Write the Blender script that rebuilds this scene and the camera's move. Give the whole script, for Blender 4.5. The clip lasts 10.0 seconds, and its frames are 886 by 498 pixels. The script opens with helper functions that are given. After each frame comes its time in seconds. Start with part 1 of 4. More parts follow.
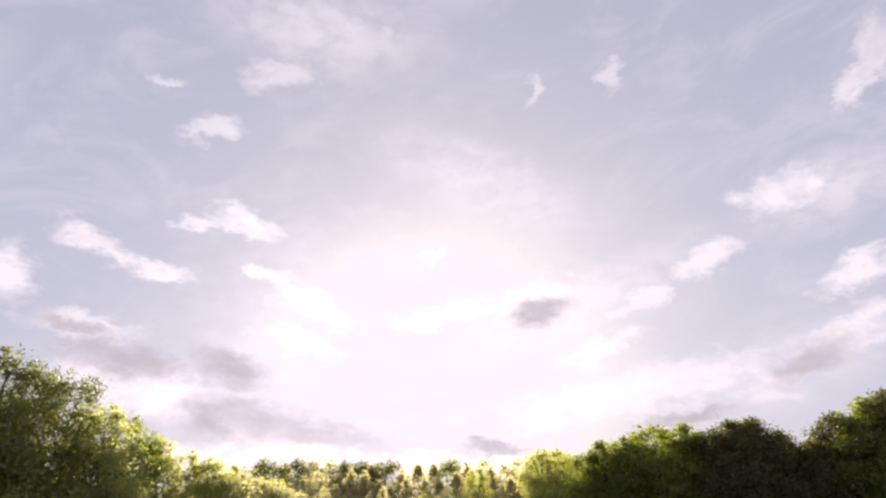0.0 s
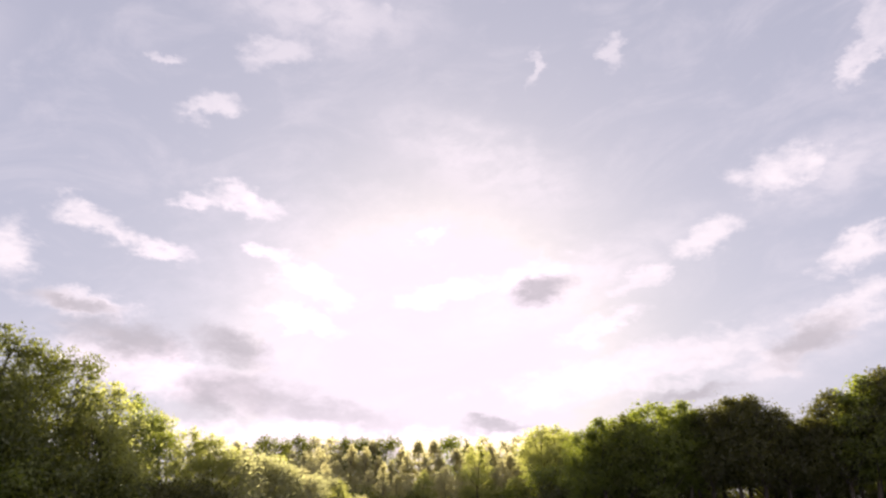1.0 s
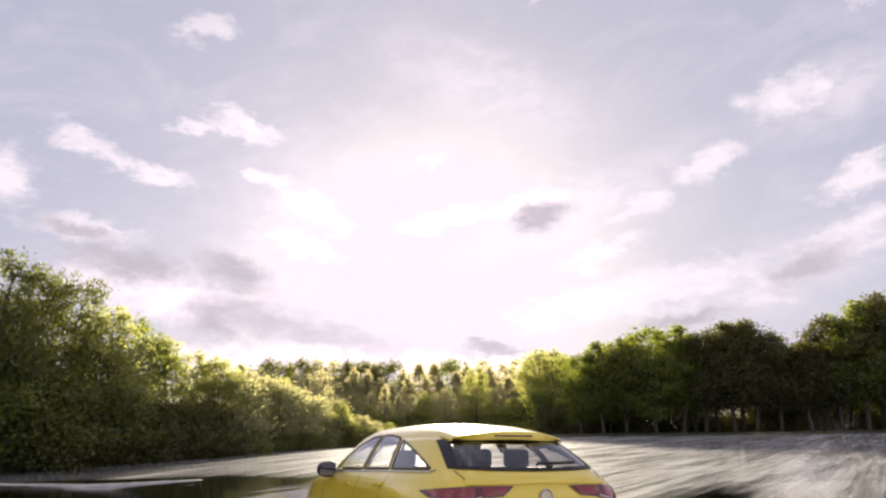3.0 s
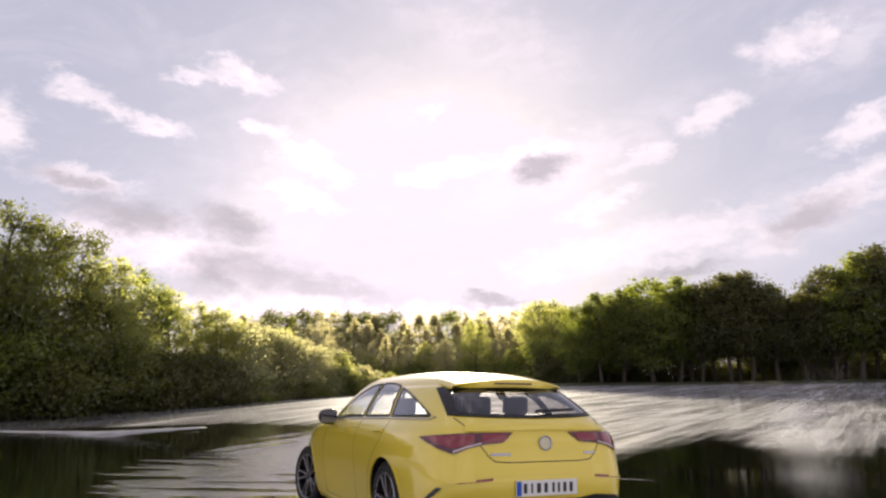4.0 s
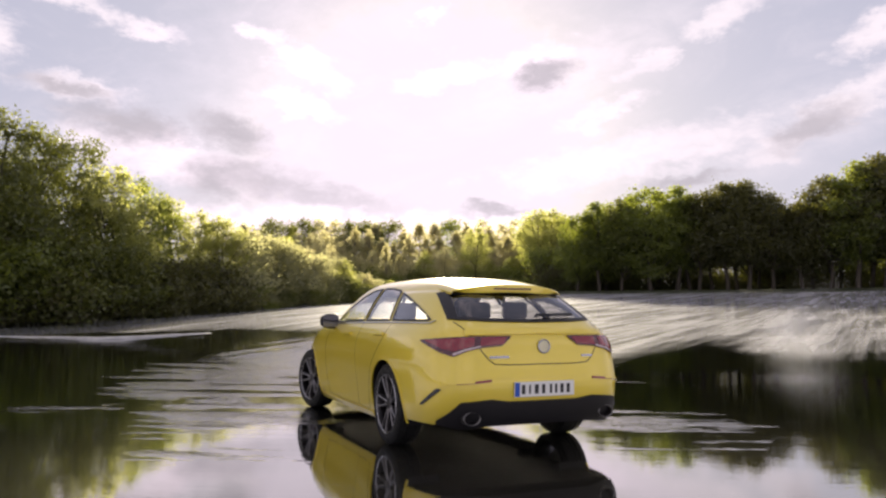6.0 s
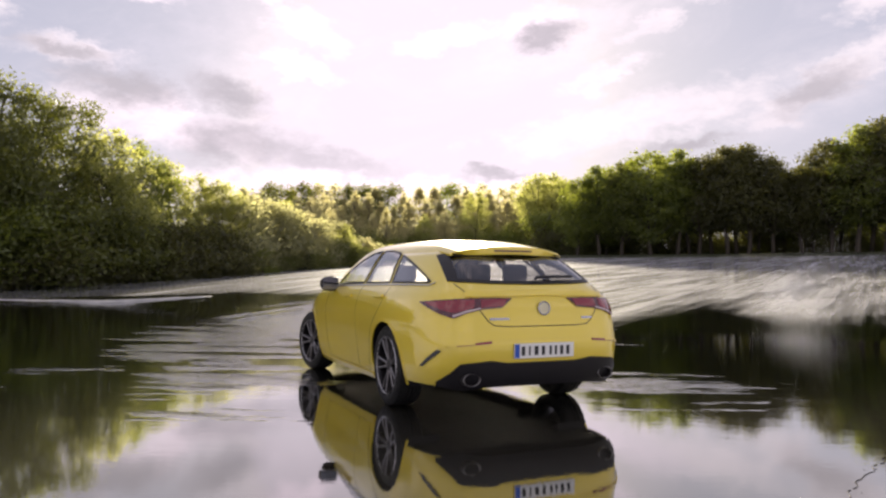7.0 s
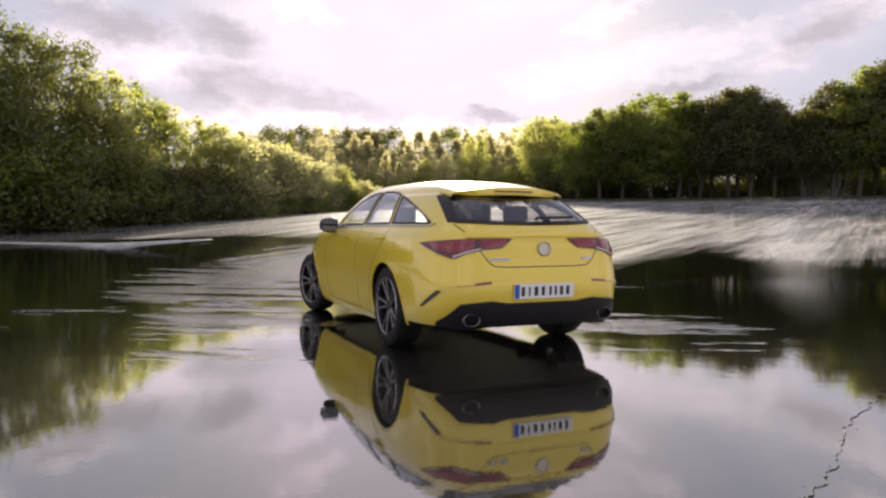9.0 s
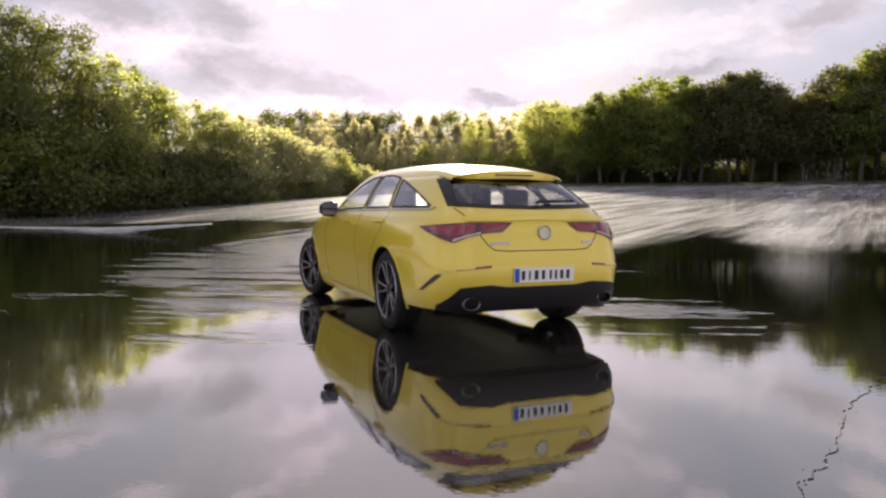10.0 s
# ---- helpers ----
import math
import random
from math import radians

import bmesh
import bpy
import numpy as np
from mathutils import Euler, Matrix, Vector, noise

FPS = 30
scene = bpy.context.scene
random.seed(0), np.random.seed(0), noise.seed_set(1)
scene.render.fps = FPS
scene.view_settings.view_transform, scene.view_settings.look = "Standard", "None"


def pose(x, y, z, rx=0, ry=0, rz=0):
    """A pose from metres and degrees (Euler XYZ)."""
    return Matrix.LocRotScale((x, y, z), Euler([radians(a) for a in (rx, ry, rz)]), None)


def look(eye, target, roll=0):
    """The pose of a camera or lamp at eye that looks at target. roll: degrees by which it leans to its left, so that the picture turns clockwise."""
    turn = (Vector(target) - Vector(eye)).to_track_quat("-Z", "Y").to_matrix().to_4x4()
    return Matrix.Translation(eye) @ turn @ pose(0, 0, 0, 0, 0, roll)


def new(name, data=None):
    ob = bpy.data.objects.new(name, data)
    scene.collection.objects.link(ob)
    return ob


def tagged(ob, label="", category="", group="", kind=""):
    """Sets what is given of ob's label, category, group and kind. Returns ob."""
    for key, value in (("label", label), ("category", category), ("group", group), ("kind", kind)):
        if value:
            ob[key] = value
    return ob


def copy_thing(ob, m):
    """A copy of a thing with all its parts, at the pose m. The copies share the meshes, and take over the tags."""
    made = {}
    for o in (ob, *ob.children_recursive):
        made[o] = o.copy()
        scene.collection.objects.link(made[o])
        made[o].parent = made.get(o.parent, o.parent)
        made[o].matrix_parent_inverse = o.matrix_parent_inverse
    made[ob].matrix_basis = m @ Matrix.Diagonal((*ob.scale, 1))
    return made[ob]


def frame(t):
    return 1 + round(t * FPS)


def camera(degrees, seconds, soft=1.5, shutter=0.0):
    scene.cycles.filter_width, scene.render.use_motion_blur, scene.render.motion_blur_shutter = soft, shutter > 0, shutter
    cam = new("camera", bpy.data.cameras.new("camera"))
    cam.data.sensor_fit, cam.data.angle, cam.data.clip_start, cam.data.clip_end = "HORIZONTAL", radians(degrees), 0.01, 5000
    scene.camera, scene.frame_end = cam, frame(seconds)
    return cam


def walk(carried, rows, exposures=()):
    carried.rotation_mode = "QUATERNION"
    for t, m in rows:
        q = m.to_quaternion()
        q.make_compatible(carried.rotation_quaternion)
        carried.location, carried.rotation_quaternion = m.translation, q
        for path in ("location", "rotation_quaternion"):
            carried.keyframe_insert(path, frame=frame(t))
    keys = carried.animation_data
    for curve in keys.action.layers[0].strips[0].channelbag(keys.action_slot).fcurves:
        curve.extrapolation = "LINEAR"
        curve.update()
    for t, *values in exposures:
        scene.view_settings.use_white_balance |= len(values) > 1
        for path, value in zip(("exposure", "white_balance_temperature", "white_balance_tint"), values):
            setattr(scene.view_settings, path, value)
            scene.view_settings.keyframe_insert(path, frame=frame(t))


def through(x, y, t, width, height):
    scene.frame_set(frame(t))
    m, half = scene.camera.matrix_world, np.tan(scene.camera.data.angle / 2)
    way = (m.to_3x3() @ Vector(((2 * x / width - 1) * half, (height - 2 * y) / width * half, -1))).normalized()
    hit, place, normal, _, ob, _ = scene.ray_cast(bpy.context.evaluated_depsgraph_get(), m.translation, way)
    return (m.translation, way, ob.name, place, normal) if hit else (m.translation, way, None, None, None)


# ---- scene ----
cam = camera(63.06, 10.0, soft=2.4)
# seconds, ahead, height, degrees the camera looks up, degrees it leans
ROWS = [
    (0.0, -0.305, 1.112, 23.87, 0.11),
    (0.5, -0.288, 1.109, 23.29, 0.10),
    (1.0, -0.271, 1.106, 22.15, 0.08),
    (1.5, -0.253, 1.103, 20.83, 0.07),
    (2.0, -0.235, 1.100, 19.33, 0.05),
    (2.5, -0.218, 1.097, 17.94, 0.04),
    (4.0, -0.146, 1.083, 12.48, -0.01),
    (4.5, -0.130, 1.078, 10.51, -0.02),
    (5.0, -0.112, 1.071, 8.56, -0.04),
    (5.5, -0.102, 1.067, 6.92, -0.05),
    (6.0, -0.090, 1.061, 5.30, -0.06),
    (7.5, -0.040, 1.037, 1.15, -0.11),
    (8.0, -0.029, 1.029, -0.11, -0.12),
    (8.5, -0.020, 1.024, -1.13, -0.14),
    (9.0, -0.016, 1.020, -1.99, -0.15),
    (9.5, -0.013, 1.016, -2.67, -0.17),
    (10.0, 0.000, 1.012, -3.20, -0.18),
]
walk(cam, [(t, pose(0, y, z, 90 + up, lean, 0)) for t, y, z, up, lean in ROWS])
scene.view_settings.exposure = 1.74

# ---- sky and sun ----
SUN_EL, SUN_AZ = 16.0, 0.5
sun = new("sun", bpy.data.lights.new("sun", "SUN"))
sun.data.energy, sun.data.angle, sun.data.color = 5.0, radians(4.0), (1.0, 0.87, 0.66)
sun.matrix_world = look((0, 0, 0), (-math.sin(radians(SUN_AZ)) * math.cos(radians(SUN_EL)),
                                    -math.cos(radians(SUN_AZ)) * math.cos(radians(SUN_EL)), -math.sin(radians(SUN_EL))))

# clouds of the sky: bearing, elevation, half width, half height, slant (degrees)
BRIGHT = [
    (-11.5, 40.6, 6.0, 1.8, -4), (-15.0, 36.6, 3.6, 1.3, 15), (-20.3, 31.8, 2.4, 0.9, 12), (-25.0, 34.4, 1.3, 0.5, 0),
    (15.8, 36.3, 1.0, 1.2, 0), (8.7, 36.0, 0.5, 1.6, -20), (28.2, 25.4, 3.8, 1.8, 8), (34.9, 31.6, 2.4, 0.9, 36),
    (36.9, 33.4, 1.6, 2.2, -20), (32.2, 19.1, 3.6, 1.2, 12), (21.6, 21.6, 3.0, 1.2, 22), (16.4, 19.2, 3.4, 0.9, 18), (7.8, 19.7, 3.6, 1.4, 16),
    (30.0, 15.0, 5.2, 1.6, 22), (25.5, 12.4, 4.5, 1.3, 12),
]
BRIGHT_LOW = [
    (-16.8, 25.2, 3.8, 1.0, -14), (-20.4, 24.6, 2.2, 0.8, 10), (-27.6, 21.9, 3.6, 1.0, -18), (-23.0, 20.6, 3.0, 0.8, -6), (-33.4, 19.0, 2.6, 2.0, -20),
    (-1.2, 23.2, 1.6, 0.6, 12), (-14.2, 21.0, 2.0, 0.9, -14), (-10.5, 19.0, 3.6, 1.4, -22), (-27.8, 16.0, 4.2, 1.1, -4), (16.1, 12.4, 13.0, 1.8, 9),
    (-22.0, 11.8, 9.0, 2.0, -10), (-7.9, 7.0, 30.2, 1.3, 0), (0.8, 18.9, 5.0, 1.0, 8), (-20.0, 12.4, 3.0, 0.7, -6), (-26.5, 11.6, 4.0, 0.8, -8),
    (-11.5, 16.2, 3.4, 1.0, -12), (12.5, 15.6, 3.6, 0.9, 14),
]
SOFT = [
    (12.0, 19.5, 11.0, 2.2, 20), (27.0, 13.5, 8.0, 2.6, 18),
    (-12.0, 40.0, 9.0, 3.0, -4), (31.0, 25.0, 6.0, 2.4, 8), (4.0, 29.0, 10.0, 3.0, -20),
]
GREY = [
    (8.1, 18.5, 2.5, 1.0, 14), (27.6, 13.4, 3.4, 1.1, 22), (-24.1, 13.8, 4.4, 1.2, -9), (-16.6, 13.8, 3.2, 1.2, -16),
    (-14.5, 10.5, 5.0, 1.3, -8), (-17.6, 10.2, 2.8, 1.5, 0), (-9.0, 9.2, 5.6, 0.9, -6), (4.2, 8.4, 2.6, 0.45, 0),
    (19.1, 10.2, 3.4, 0.5, 4), (-28.2, 15.9, 2.9, 0.6, -6),
]


class Tree:
    """Short hand for building a node tree."""

    def __init__(self, owner):
        owner.use_nodes = True
        self.t = owner.node_tree
        self.t.nodes.clear()

    def add(self, kind):
        return self.t.nodes.new(kind)

    def put(self, value, socket):
        if isinstance(value, bpy.types.NodeSocket):
            self.t.links.new(value, socket)
        else:
            socket.default_value = value

    def math(self, op, a, b=0.0, c=0.0, clamp=False):
        n = self.t.nodes.new("ShaderNodeMath")
        n.operation, n.use_clamp = op, clamp
        for i, v in enumerate((a, b, c)):
            self.put(v, n.inputs[i])
        return n.outputs[0]

    def vec(self, op, a, b=(0, 0, 0)):
        n = self.t.nodes.new("ShaderNodeVectorMath")
        n.operation = op
        self.put(a, n.inputs[0])
        if op == "SCALE":
            self.put(b, n.inputs["Scale"])
        else:
            self.put(b, n.inputs[1])
        return n.outputs["Value"] if op in ("LENGTH", "DOT_PRODUCT", "DISTANCE") else n.outputs[0]

    def combine(self, x, y, z=0.0):
        n = self.t.nodes.new("ShaderNodeCombineXYZ")
        for i, v in enumerate((x, y, z)):
            self.put(v, n.inputs[i])
        return n.outputs[0]

    def noise(self, vector, scale, detail=4.0, rough=0.55, warp=0.0):
        n = self.t.nodes.new("ShaderNodeTexNoise")
        if vector is not None:
            self.put(vector, n.inputs["Vector"])
        for key, v in (("Scale", scale), ("Detail", detail), ("Roughness", rough), ("Distortion", warp)):
            self.put(v, n.inputs[key])
        return n.outputs["Fac"], n.outputs["Color"]

    def range(self, value, a, b, c=0.0, d=1.0, smooth=True):
        n = self.t.nodes.new("ShaderNodeMapRange")
        n.interpolation_type = "SMOOTHSTEP" if smooth else "LINEAR"
        for i, v in enumerate((value, a, b, c, d)):
            self.put(v, n.inputs[i])
        return n.outputs[0]

    def mix(self, fac, a, b, blend="MIX"):
        n = self.t.nodes.new("ShaderNodeMix")
        n.data_type, n.blend_type = "RGBA", blend
        self.put(fac, n.inputs[0])
        self.put(a if isinstance(a, bpy.types.NodeSocket) else (*a, 1), n.inputs[6])
        self.put(b if isinstance(b, bpy.types.NodeSocket) else (*b, 1), n.inputs[7])
        return n.outputs[2]

    def turned(self, vector, degrees, scale):
        return self.mapping(self.mapping(vector, rot=(0, 0, radians(degrees))), scale=scale)

    def mapping(self, vector, loc=(0, 0, 0), rot=(0, 0, 0), scale=(1, 1, 1), kind="POINT"):
        n = self.t.nodes.new("ShaderNodeMapping")
        n.vector_type = kind
        self.put(vector, n.inputs[0])
        n.inputs["Location"].default_value, n.inputs["Rotation"].default_value, n.inputs["Scale"].default_value = loc, rot, scale
        return n.outputs[0]


def make_sky():
    world = bpy.data.worlds.new("sky")
    scene.world = world
    k = Tree(world)
    coord = k.add("ShaderNodeTexCoord").outputs["Generated"]
    split = k.add("ShaderNodeSeparateXYZ")
    k.put(coord, split.inputs[0])
    bearing = k.math("MULTIPLY", k.math("ARCTAN2", split.outputs[0], split.outputs[1]), 57.2958)
    rise = k.math("MULTIPLY", k.math("ARCSINE", split.outputs[2]), 57.2958)
    plain = k.combine(bearing, rise)
    # ragged edges: two sizes of warp
    warp = k.vec("SUBTRACT", k.noise(k.mapping(plain, scale=(0.34, 0.60, 1)), 1.0, 6.0, 0.66)[1], (0.5, 0.5, 0.5))
    at = k.vec("ADD", plain, k.vec("MULTIPLY", warp, (5.5, 3.4, 0)))
    billow = k.noise(k.mapping(plain, scale=(0.30, 0.62, 1)), 1.0, 6.0, 0.62, 0.4)[0]

    def mass(rows, soft):
        total = None
        for b, e, w, h, slant in rows:
            local = k.mapping(at, (b, e, 0), (0, 0, radians(slant)), (w / math.cos(radians(e)) * 1.45, h * 1.6, 1), "TEXTURE")
            one = k.range(k.vec("LENGTH", local), 1.0, soft, 0.0, 1.0)
            total = one if total is None else k.math("MAXIMUM", total, one)
        return total

    puff = k.noise(k.mapping(plain, scale=(0.42, 0.75, 1)), 1.0, 8.0, 0.6, 0.3)[0]
    bright = k.range(k.math("ADD", mass(BRIGHT + BRIGHT_LOW, 0.0), k.math("MULTIPLY", k.math("SUBTRACT", puff, 0.5), 1.2)), 0.06, 0.92)
    bright = k.math("MULTIPLY", bright, k.range(billow, 0.28, 0.60, 0.55, 1.0))
    grey = k.math("MULTIPLY", mass(GREY, 0.15), k.range(billow, 0.25, 0.5, 0.6, 1.0))
    bright = k.math("MULTIPLY", bright, k.range(rise, 27, 35, 1.0, 0.55))
    bright = k.math("MAXIMUM", bright, k.math("MULTIPLY", mass(SOFT, 0.0), k.range(billow, 0.30, 0.62, 0.25, 0.60)))
    wisp = k.math("MULTIPLY", k.range(k.noise(k.turned(plain, -12, (0.09, 0.20, 1)), 1.0, 8.0, 0.65, 0.6)[0], 0.44, 0.74), 0.22)
    bright = k.math("MAXIMUM", bright, wisp)
    # scattered fair-weather cloud over the rest of the sky
    wide = k.noise(k.mapping(plain, scale=(0.05, 0.11, 1)), 1.0, 7.0, 0.6, 0.3)[0]
    behind = k.range(k.math("ABSOLUTE", bearing), 34, 48)
    above = k.range(rise, 40, 50)
    veil = k.math("MULTIPLY", k.range(wide, 0.46, 0.62), k.math("MAXIMUM", behind, above))
    bright = k.math("MAXIMUM", bright, veil)

    air = k.add("ShaderNodeTexSky")
    air.sky_type, air.sun_disc = "NISHITA", False
    air.sun_elevation, air.sun_rotation = radians(SUN_EL), radians(SUN_AZ)
    air.air_density, air.dust_density = 1.0, 1.6
    blue = k.mix(1.0, air.outputs[0], (0.075, 0.075, 0.075), "MULTIPLY")
    haze = k.range(rise, 2, 42, 0.80, 0.66, False)
    base = k.mix(haze, blue, (0.62, 0.602, 0.755))
    base = k.mix(k.range(rise, 18, 3, 0.0, 0.6), base, (0.71, 0.675, 0.78))
    # the sun's glow through thin cloud
    off = k.vec("LENGTH", k.vec("MULTIPLY", k.vec("SUBTRACT", k.vec("ADD", plain, k.vec("MULTIPLY", warp, (16, 12, 0))), (SUN_AZ - 5.0, SUN_EL - 3.0, 0)), (0.84, 1.08, 0)))
    glow = k.math("POWER", k.range(off, 20, 0.0, 0.0, 1.0, False), 1.6)
    base = k.vec("MULTIPLY", base, k.vec("ADD", k.vec("SCALE", (0.58, 0.45, 0.46), glow), (1, 1, 1)))
    base = k.vec("MINIMUM", base, (1.02, 0.895, 1.00))
    lit = k.vec("ADD", k.vec("SCALE", (0.36, 0.24, 0.31), k.range(off, 23, 6.0)), (1.015, 0.90, 0.98))
    grey = k.math("MULTIPLY", grey, k.range(off, 2.0, 13.0, 0.30, 0.88))
    colour = k.mix(grey, k.mix(bright, base, lit), (0.56, 0.505, 0.56))
    below = k.mix(k.range(split.outputs[2], -0.02, 0.0), (0.10, 0.10, 0.07), colour)
    back = k.add("ShaderNodeBackground")
    k.put(below, back.inputs[0])
    back.inputs[1].default_value = 0.305
    out = k.add("ShaderNodeOutputWorld")
    k.put(back.outputs[0], out.inputs[0])


make_sky()


# ---- materials ----
def plain_material(name, colour, rough=0.5, metal=0.0, ior=1.5, coat=0.0, wear=0.12, size=18.0, bump=0.0, spec=0.5):
    m = bpy.data.materials.new(name)
    k = Tree(m)
    b = k.add("ShaderNodeBsdfPrincipled")
    where = k.add("ShaderNodeTexCoord").outputs["Object"]
    fine, coarse = k.noise(where, size, 5)[0], k.noise(where, size * 0.14, 3)[0]
    shade = k.range(k.math("ADD", k.math("MULTIPLY", fine, 0.5), k.math("MULTIPLY", coarse, 0.5)), 0.3, 0.7, 1 - wear, 1 + wear, False)
    k.put(k.vec("SCALE", k.combine(*colour), shade), b.inputs["Base Color"])
    k.put(k.math("MULTIPLY", k.range(fine, 0.3, 0.7, 1 - wear, 1 + wear, False), rough), b.inputs["Roughness"])
    b.inputs["Metallic"].default_value, b.inputs["IOR"].default_value = metal, ior
    b.inputs["Coat Weight"].default_value, b.inputs["Coat Roughness"].default_value = coat, 0.03
    b.inputs["Specular IOR Level"].default_value = spec
    if bump:
        n = k.add("ShaderNodeBump")
        n.inputs["Strength"].default_value, n.inputs["Distance"].default_value = 1.0, bump
        k.put(fine, n.inputs["Height"])
        k.put(n.outputs[0], b.inputs["Normal"])
    out = k.add("ShaderNodeOutputMaterial")
    k.put(b.outputs[0], out.inputs[0])
    return m


def leaf_material(name, dark, light, through=0.5, thin=1.0):
    m = bpy.data.materials.new(name)
    k = Tree(m)
    one = k.add("ShaderNodeNewGeometry").outputs["Random Per Island"]
    tree = k.add("ShaderNodeObjectInfo").outputs["Random"]
    where = k.add("ShaderNodeTexCoord").outputs["Object"]
    clump = k.range(k.noise(where, 0.55, 3)[0], 0.35, 0.65)
    fac = k.math("ADD", k.math("MULTIPLY", one, 0.5), k.math("ADD", k.math("MULTIPLY", clump, 0.35), k.math("MULTIPLY", tree, 0.25)), clamp=True)
    colour = k.mix(fac, dark, light)
    d = k.add("ShaderNodeBsdfDiffuse")
    tr = k.add("ShaderNodeBsdfTranslucent")
    gl = k.add("ShaderNodeBsdfGlossy")
    gl.inputs["Roughness"].default_value = 0.45
    k.put(colour, d.inputs[0])
    k.put(k.mix(0.5, colour, (light[0] * 1.5 * thin, light[1] * 1.35 * thin, light[2] * 0.8 * thin)), tr.inputs[0])
    s1, s2 = k.add("ShaderNodeMixShader"), k.add("ShaderNodeMixShader")
    s1.inputs[0].default_value, s2.inputs[0].default_value = through, 0.05
    k.put(d.outputs[0], s1.inputs[1]), k.put(tr.outputs[0], s1.inputs[2])
    k.put(s1.outputs[0], s2.inputs[1]), k.put(gl.outputs[0], s2.inputs[2])
    out = k.add("ShaderNodeOutputMaterial")
    k.put(s2.outputs[0], out.inputs[0])
    return m


def water_material():
    """Thin water over dark concrete; white water where the weir runs steeper."""
    m = bpy.data.materials.new("weir water")
    k = Tree(m)
    where = k.add("ShaderNodeNewGeometry").outputs["Position"]
    mark = k.add("ShaderNodeAttribute")
    mark.attribute_name = "fall"
    fall = mark.outputs["Fac"]
    b = k.add("ShaderNodeBsdfPrincipled")
    stain = k.noise(where, 0.9, 5)[0]
    k.put(k.mix(stain, (0.022, 0.021, 0.016), (0.056, 0.052, 0.040)), b.inputs["Base Color"])
    b.inputs["Specular IOR Level"].default_value = 0.0
    shine = k.range(k.noise(where, 0.35, 4)[0], 0.4, 0.7, 0.005, 0.02)
    # ripples: broad swell, current lines across the flow, fine chop in patches
    swell = k.noise(k.mapping(where, scale=(0.45, 0.8, 1)), 1.0, 2)[0]
    waves = k.noise(k.turned(where, 12, (1.3, 2.2, 1)), 1.0, 3, 0.5, 0.8)[0]
    lines = k.noise(k.turned(where, 8, (0.6, 3.4, 1)), 1.0, 4, 0.62, 0.9)[0]
    chop = k.noise(where, 17.0, 3, 0.6)[0]
    fine = k.noise(where, 38.0, 2, 0.5)[0]
    away = k.range(k.vec("LENGTH", where), 3.6, 9.0, 0.04, 1.0)
    # riffles: shallow spots where the current breaks up, with ragged edges
    ragged = k.noise(k.turned(where, 7, (0.28, 1.3, 1)), 1.0, 5, 0.62)[0]
    spot = None
    for x, y, rx, ry, much in ((-2.3, 8.6, 1.5, 4.0, 0.22), (2.4, 7.4, 1.8, 1.6, 0.17), (-3.8, 10.5, 2.6, 4.0, 0.13), (-3.6, 16.0, 2.8, 8.0, 0.30)):
        far = k.vec("LENGTH", k.vec("MULTIPLY", k.vec("SUBTRACT", where, (x, y, 0)), (1 / rx, 1 / ry, 0)))
        one = k.range(far, 1.3, 0.2, 0.0, much)
        spot = one if spot is None else k.math("MAXIMUM", spot, one)
    riffle = k.range(k.math("ADD", ragged, spot), 0.665, 0.77)
    # fine ruffling of the surface in the same spots
    shine = k.math("ADD", shine, k.range(k.math("ADD", k.math("MULTIPLY", ragged, 0.35), spot), 0.24, 0.46, 0.0, 0.09))
    rough = k.math("ADD", k.math("MULTIPLY", lines, 0.0030), k.math("ADD", k.math("MULTIPLY", chop, 0.0005), k.math("MULTIPLY", waves, 0.002)))
    broken = k.math("ADD", k.math("MULTIPLY", chop, 0.0105), k.math("ADD", k.math("MULTIPLY", lines, 0.011), k.math("MULTIPLY", waves, 0.008)))
    height = k.math("ADD", k.math("MULTIPLY", swell, 0.003), k.math("MULTIPLY", away, rough))
    height = k.math("ADD", height, k.math("MULTIPLY", k.math("MULTIPLY", riffle, away), broken))
    height = k.math("ADD", height, k.math("ADD", k.math("MULTIPLY", chop, 0.00036), k.math("MULTIPLY", fine, 0.00014)))
    n = k.add("ShaderNodeBump")
    n.inputs["Distance"].default_value = 1.0
    n.inputs["Strength"].default_value = 0.6
    k.put(height, n.inputs["Height"])
    k.put(n.outputs[0], b.inputs["Normal"])
    # the still film of water mirrors, most at a low angle
    film = k.add("ShaderNodeBsdfGlossy")
    k.put(shine, film.inputs["Roughness"]), k.put(n.outputs[0], film.inputs["Normal"])
    low = k.add("ShaderNodeFresnel")
    low.inputs[0].default_value = 1.33
    k.put(n.outputs[0], low.inputs["Normal"])
    wet = k.add("ShaderNodeMixShader")
    k.put(k.math("ADD", k.math("MULTIPLY", low.outputs[0], 1.75), 0.19, clamp=True), wet.inputs[0])
    k.put(b.outputs[0], wet.inputs[1]), k.put(film.outputs[0], wet.inputs[2])
    # white water in streaks along the flow
    run = k.turned(where, 33, (0.55, 0.035, 1))
    broad = k.noise(run, 1.0, 4, 0.55, 0.5)[0]
    thin = k.noise(k.turned(where, 31, (3.0, 0.12, 1)), 1.0, 5, 0.65)[0]
    cross = k.noise(k.turned(where, -4, (0.07, 0.75, 1)), 1.0, 4, 0.6)[0]
    streak = k.math("ADD", k.math("MULTIPLY", broad, 0.43), k.math("ADD", k.math("MULTIPLY", thin, 0.41), k.math("MULTIPLY", cross, 0.16)))
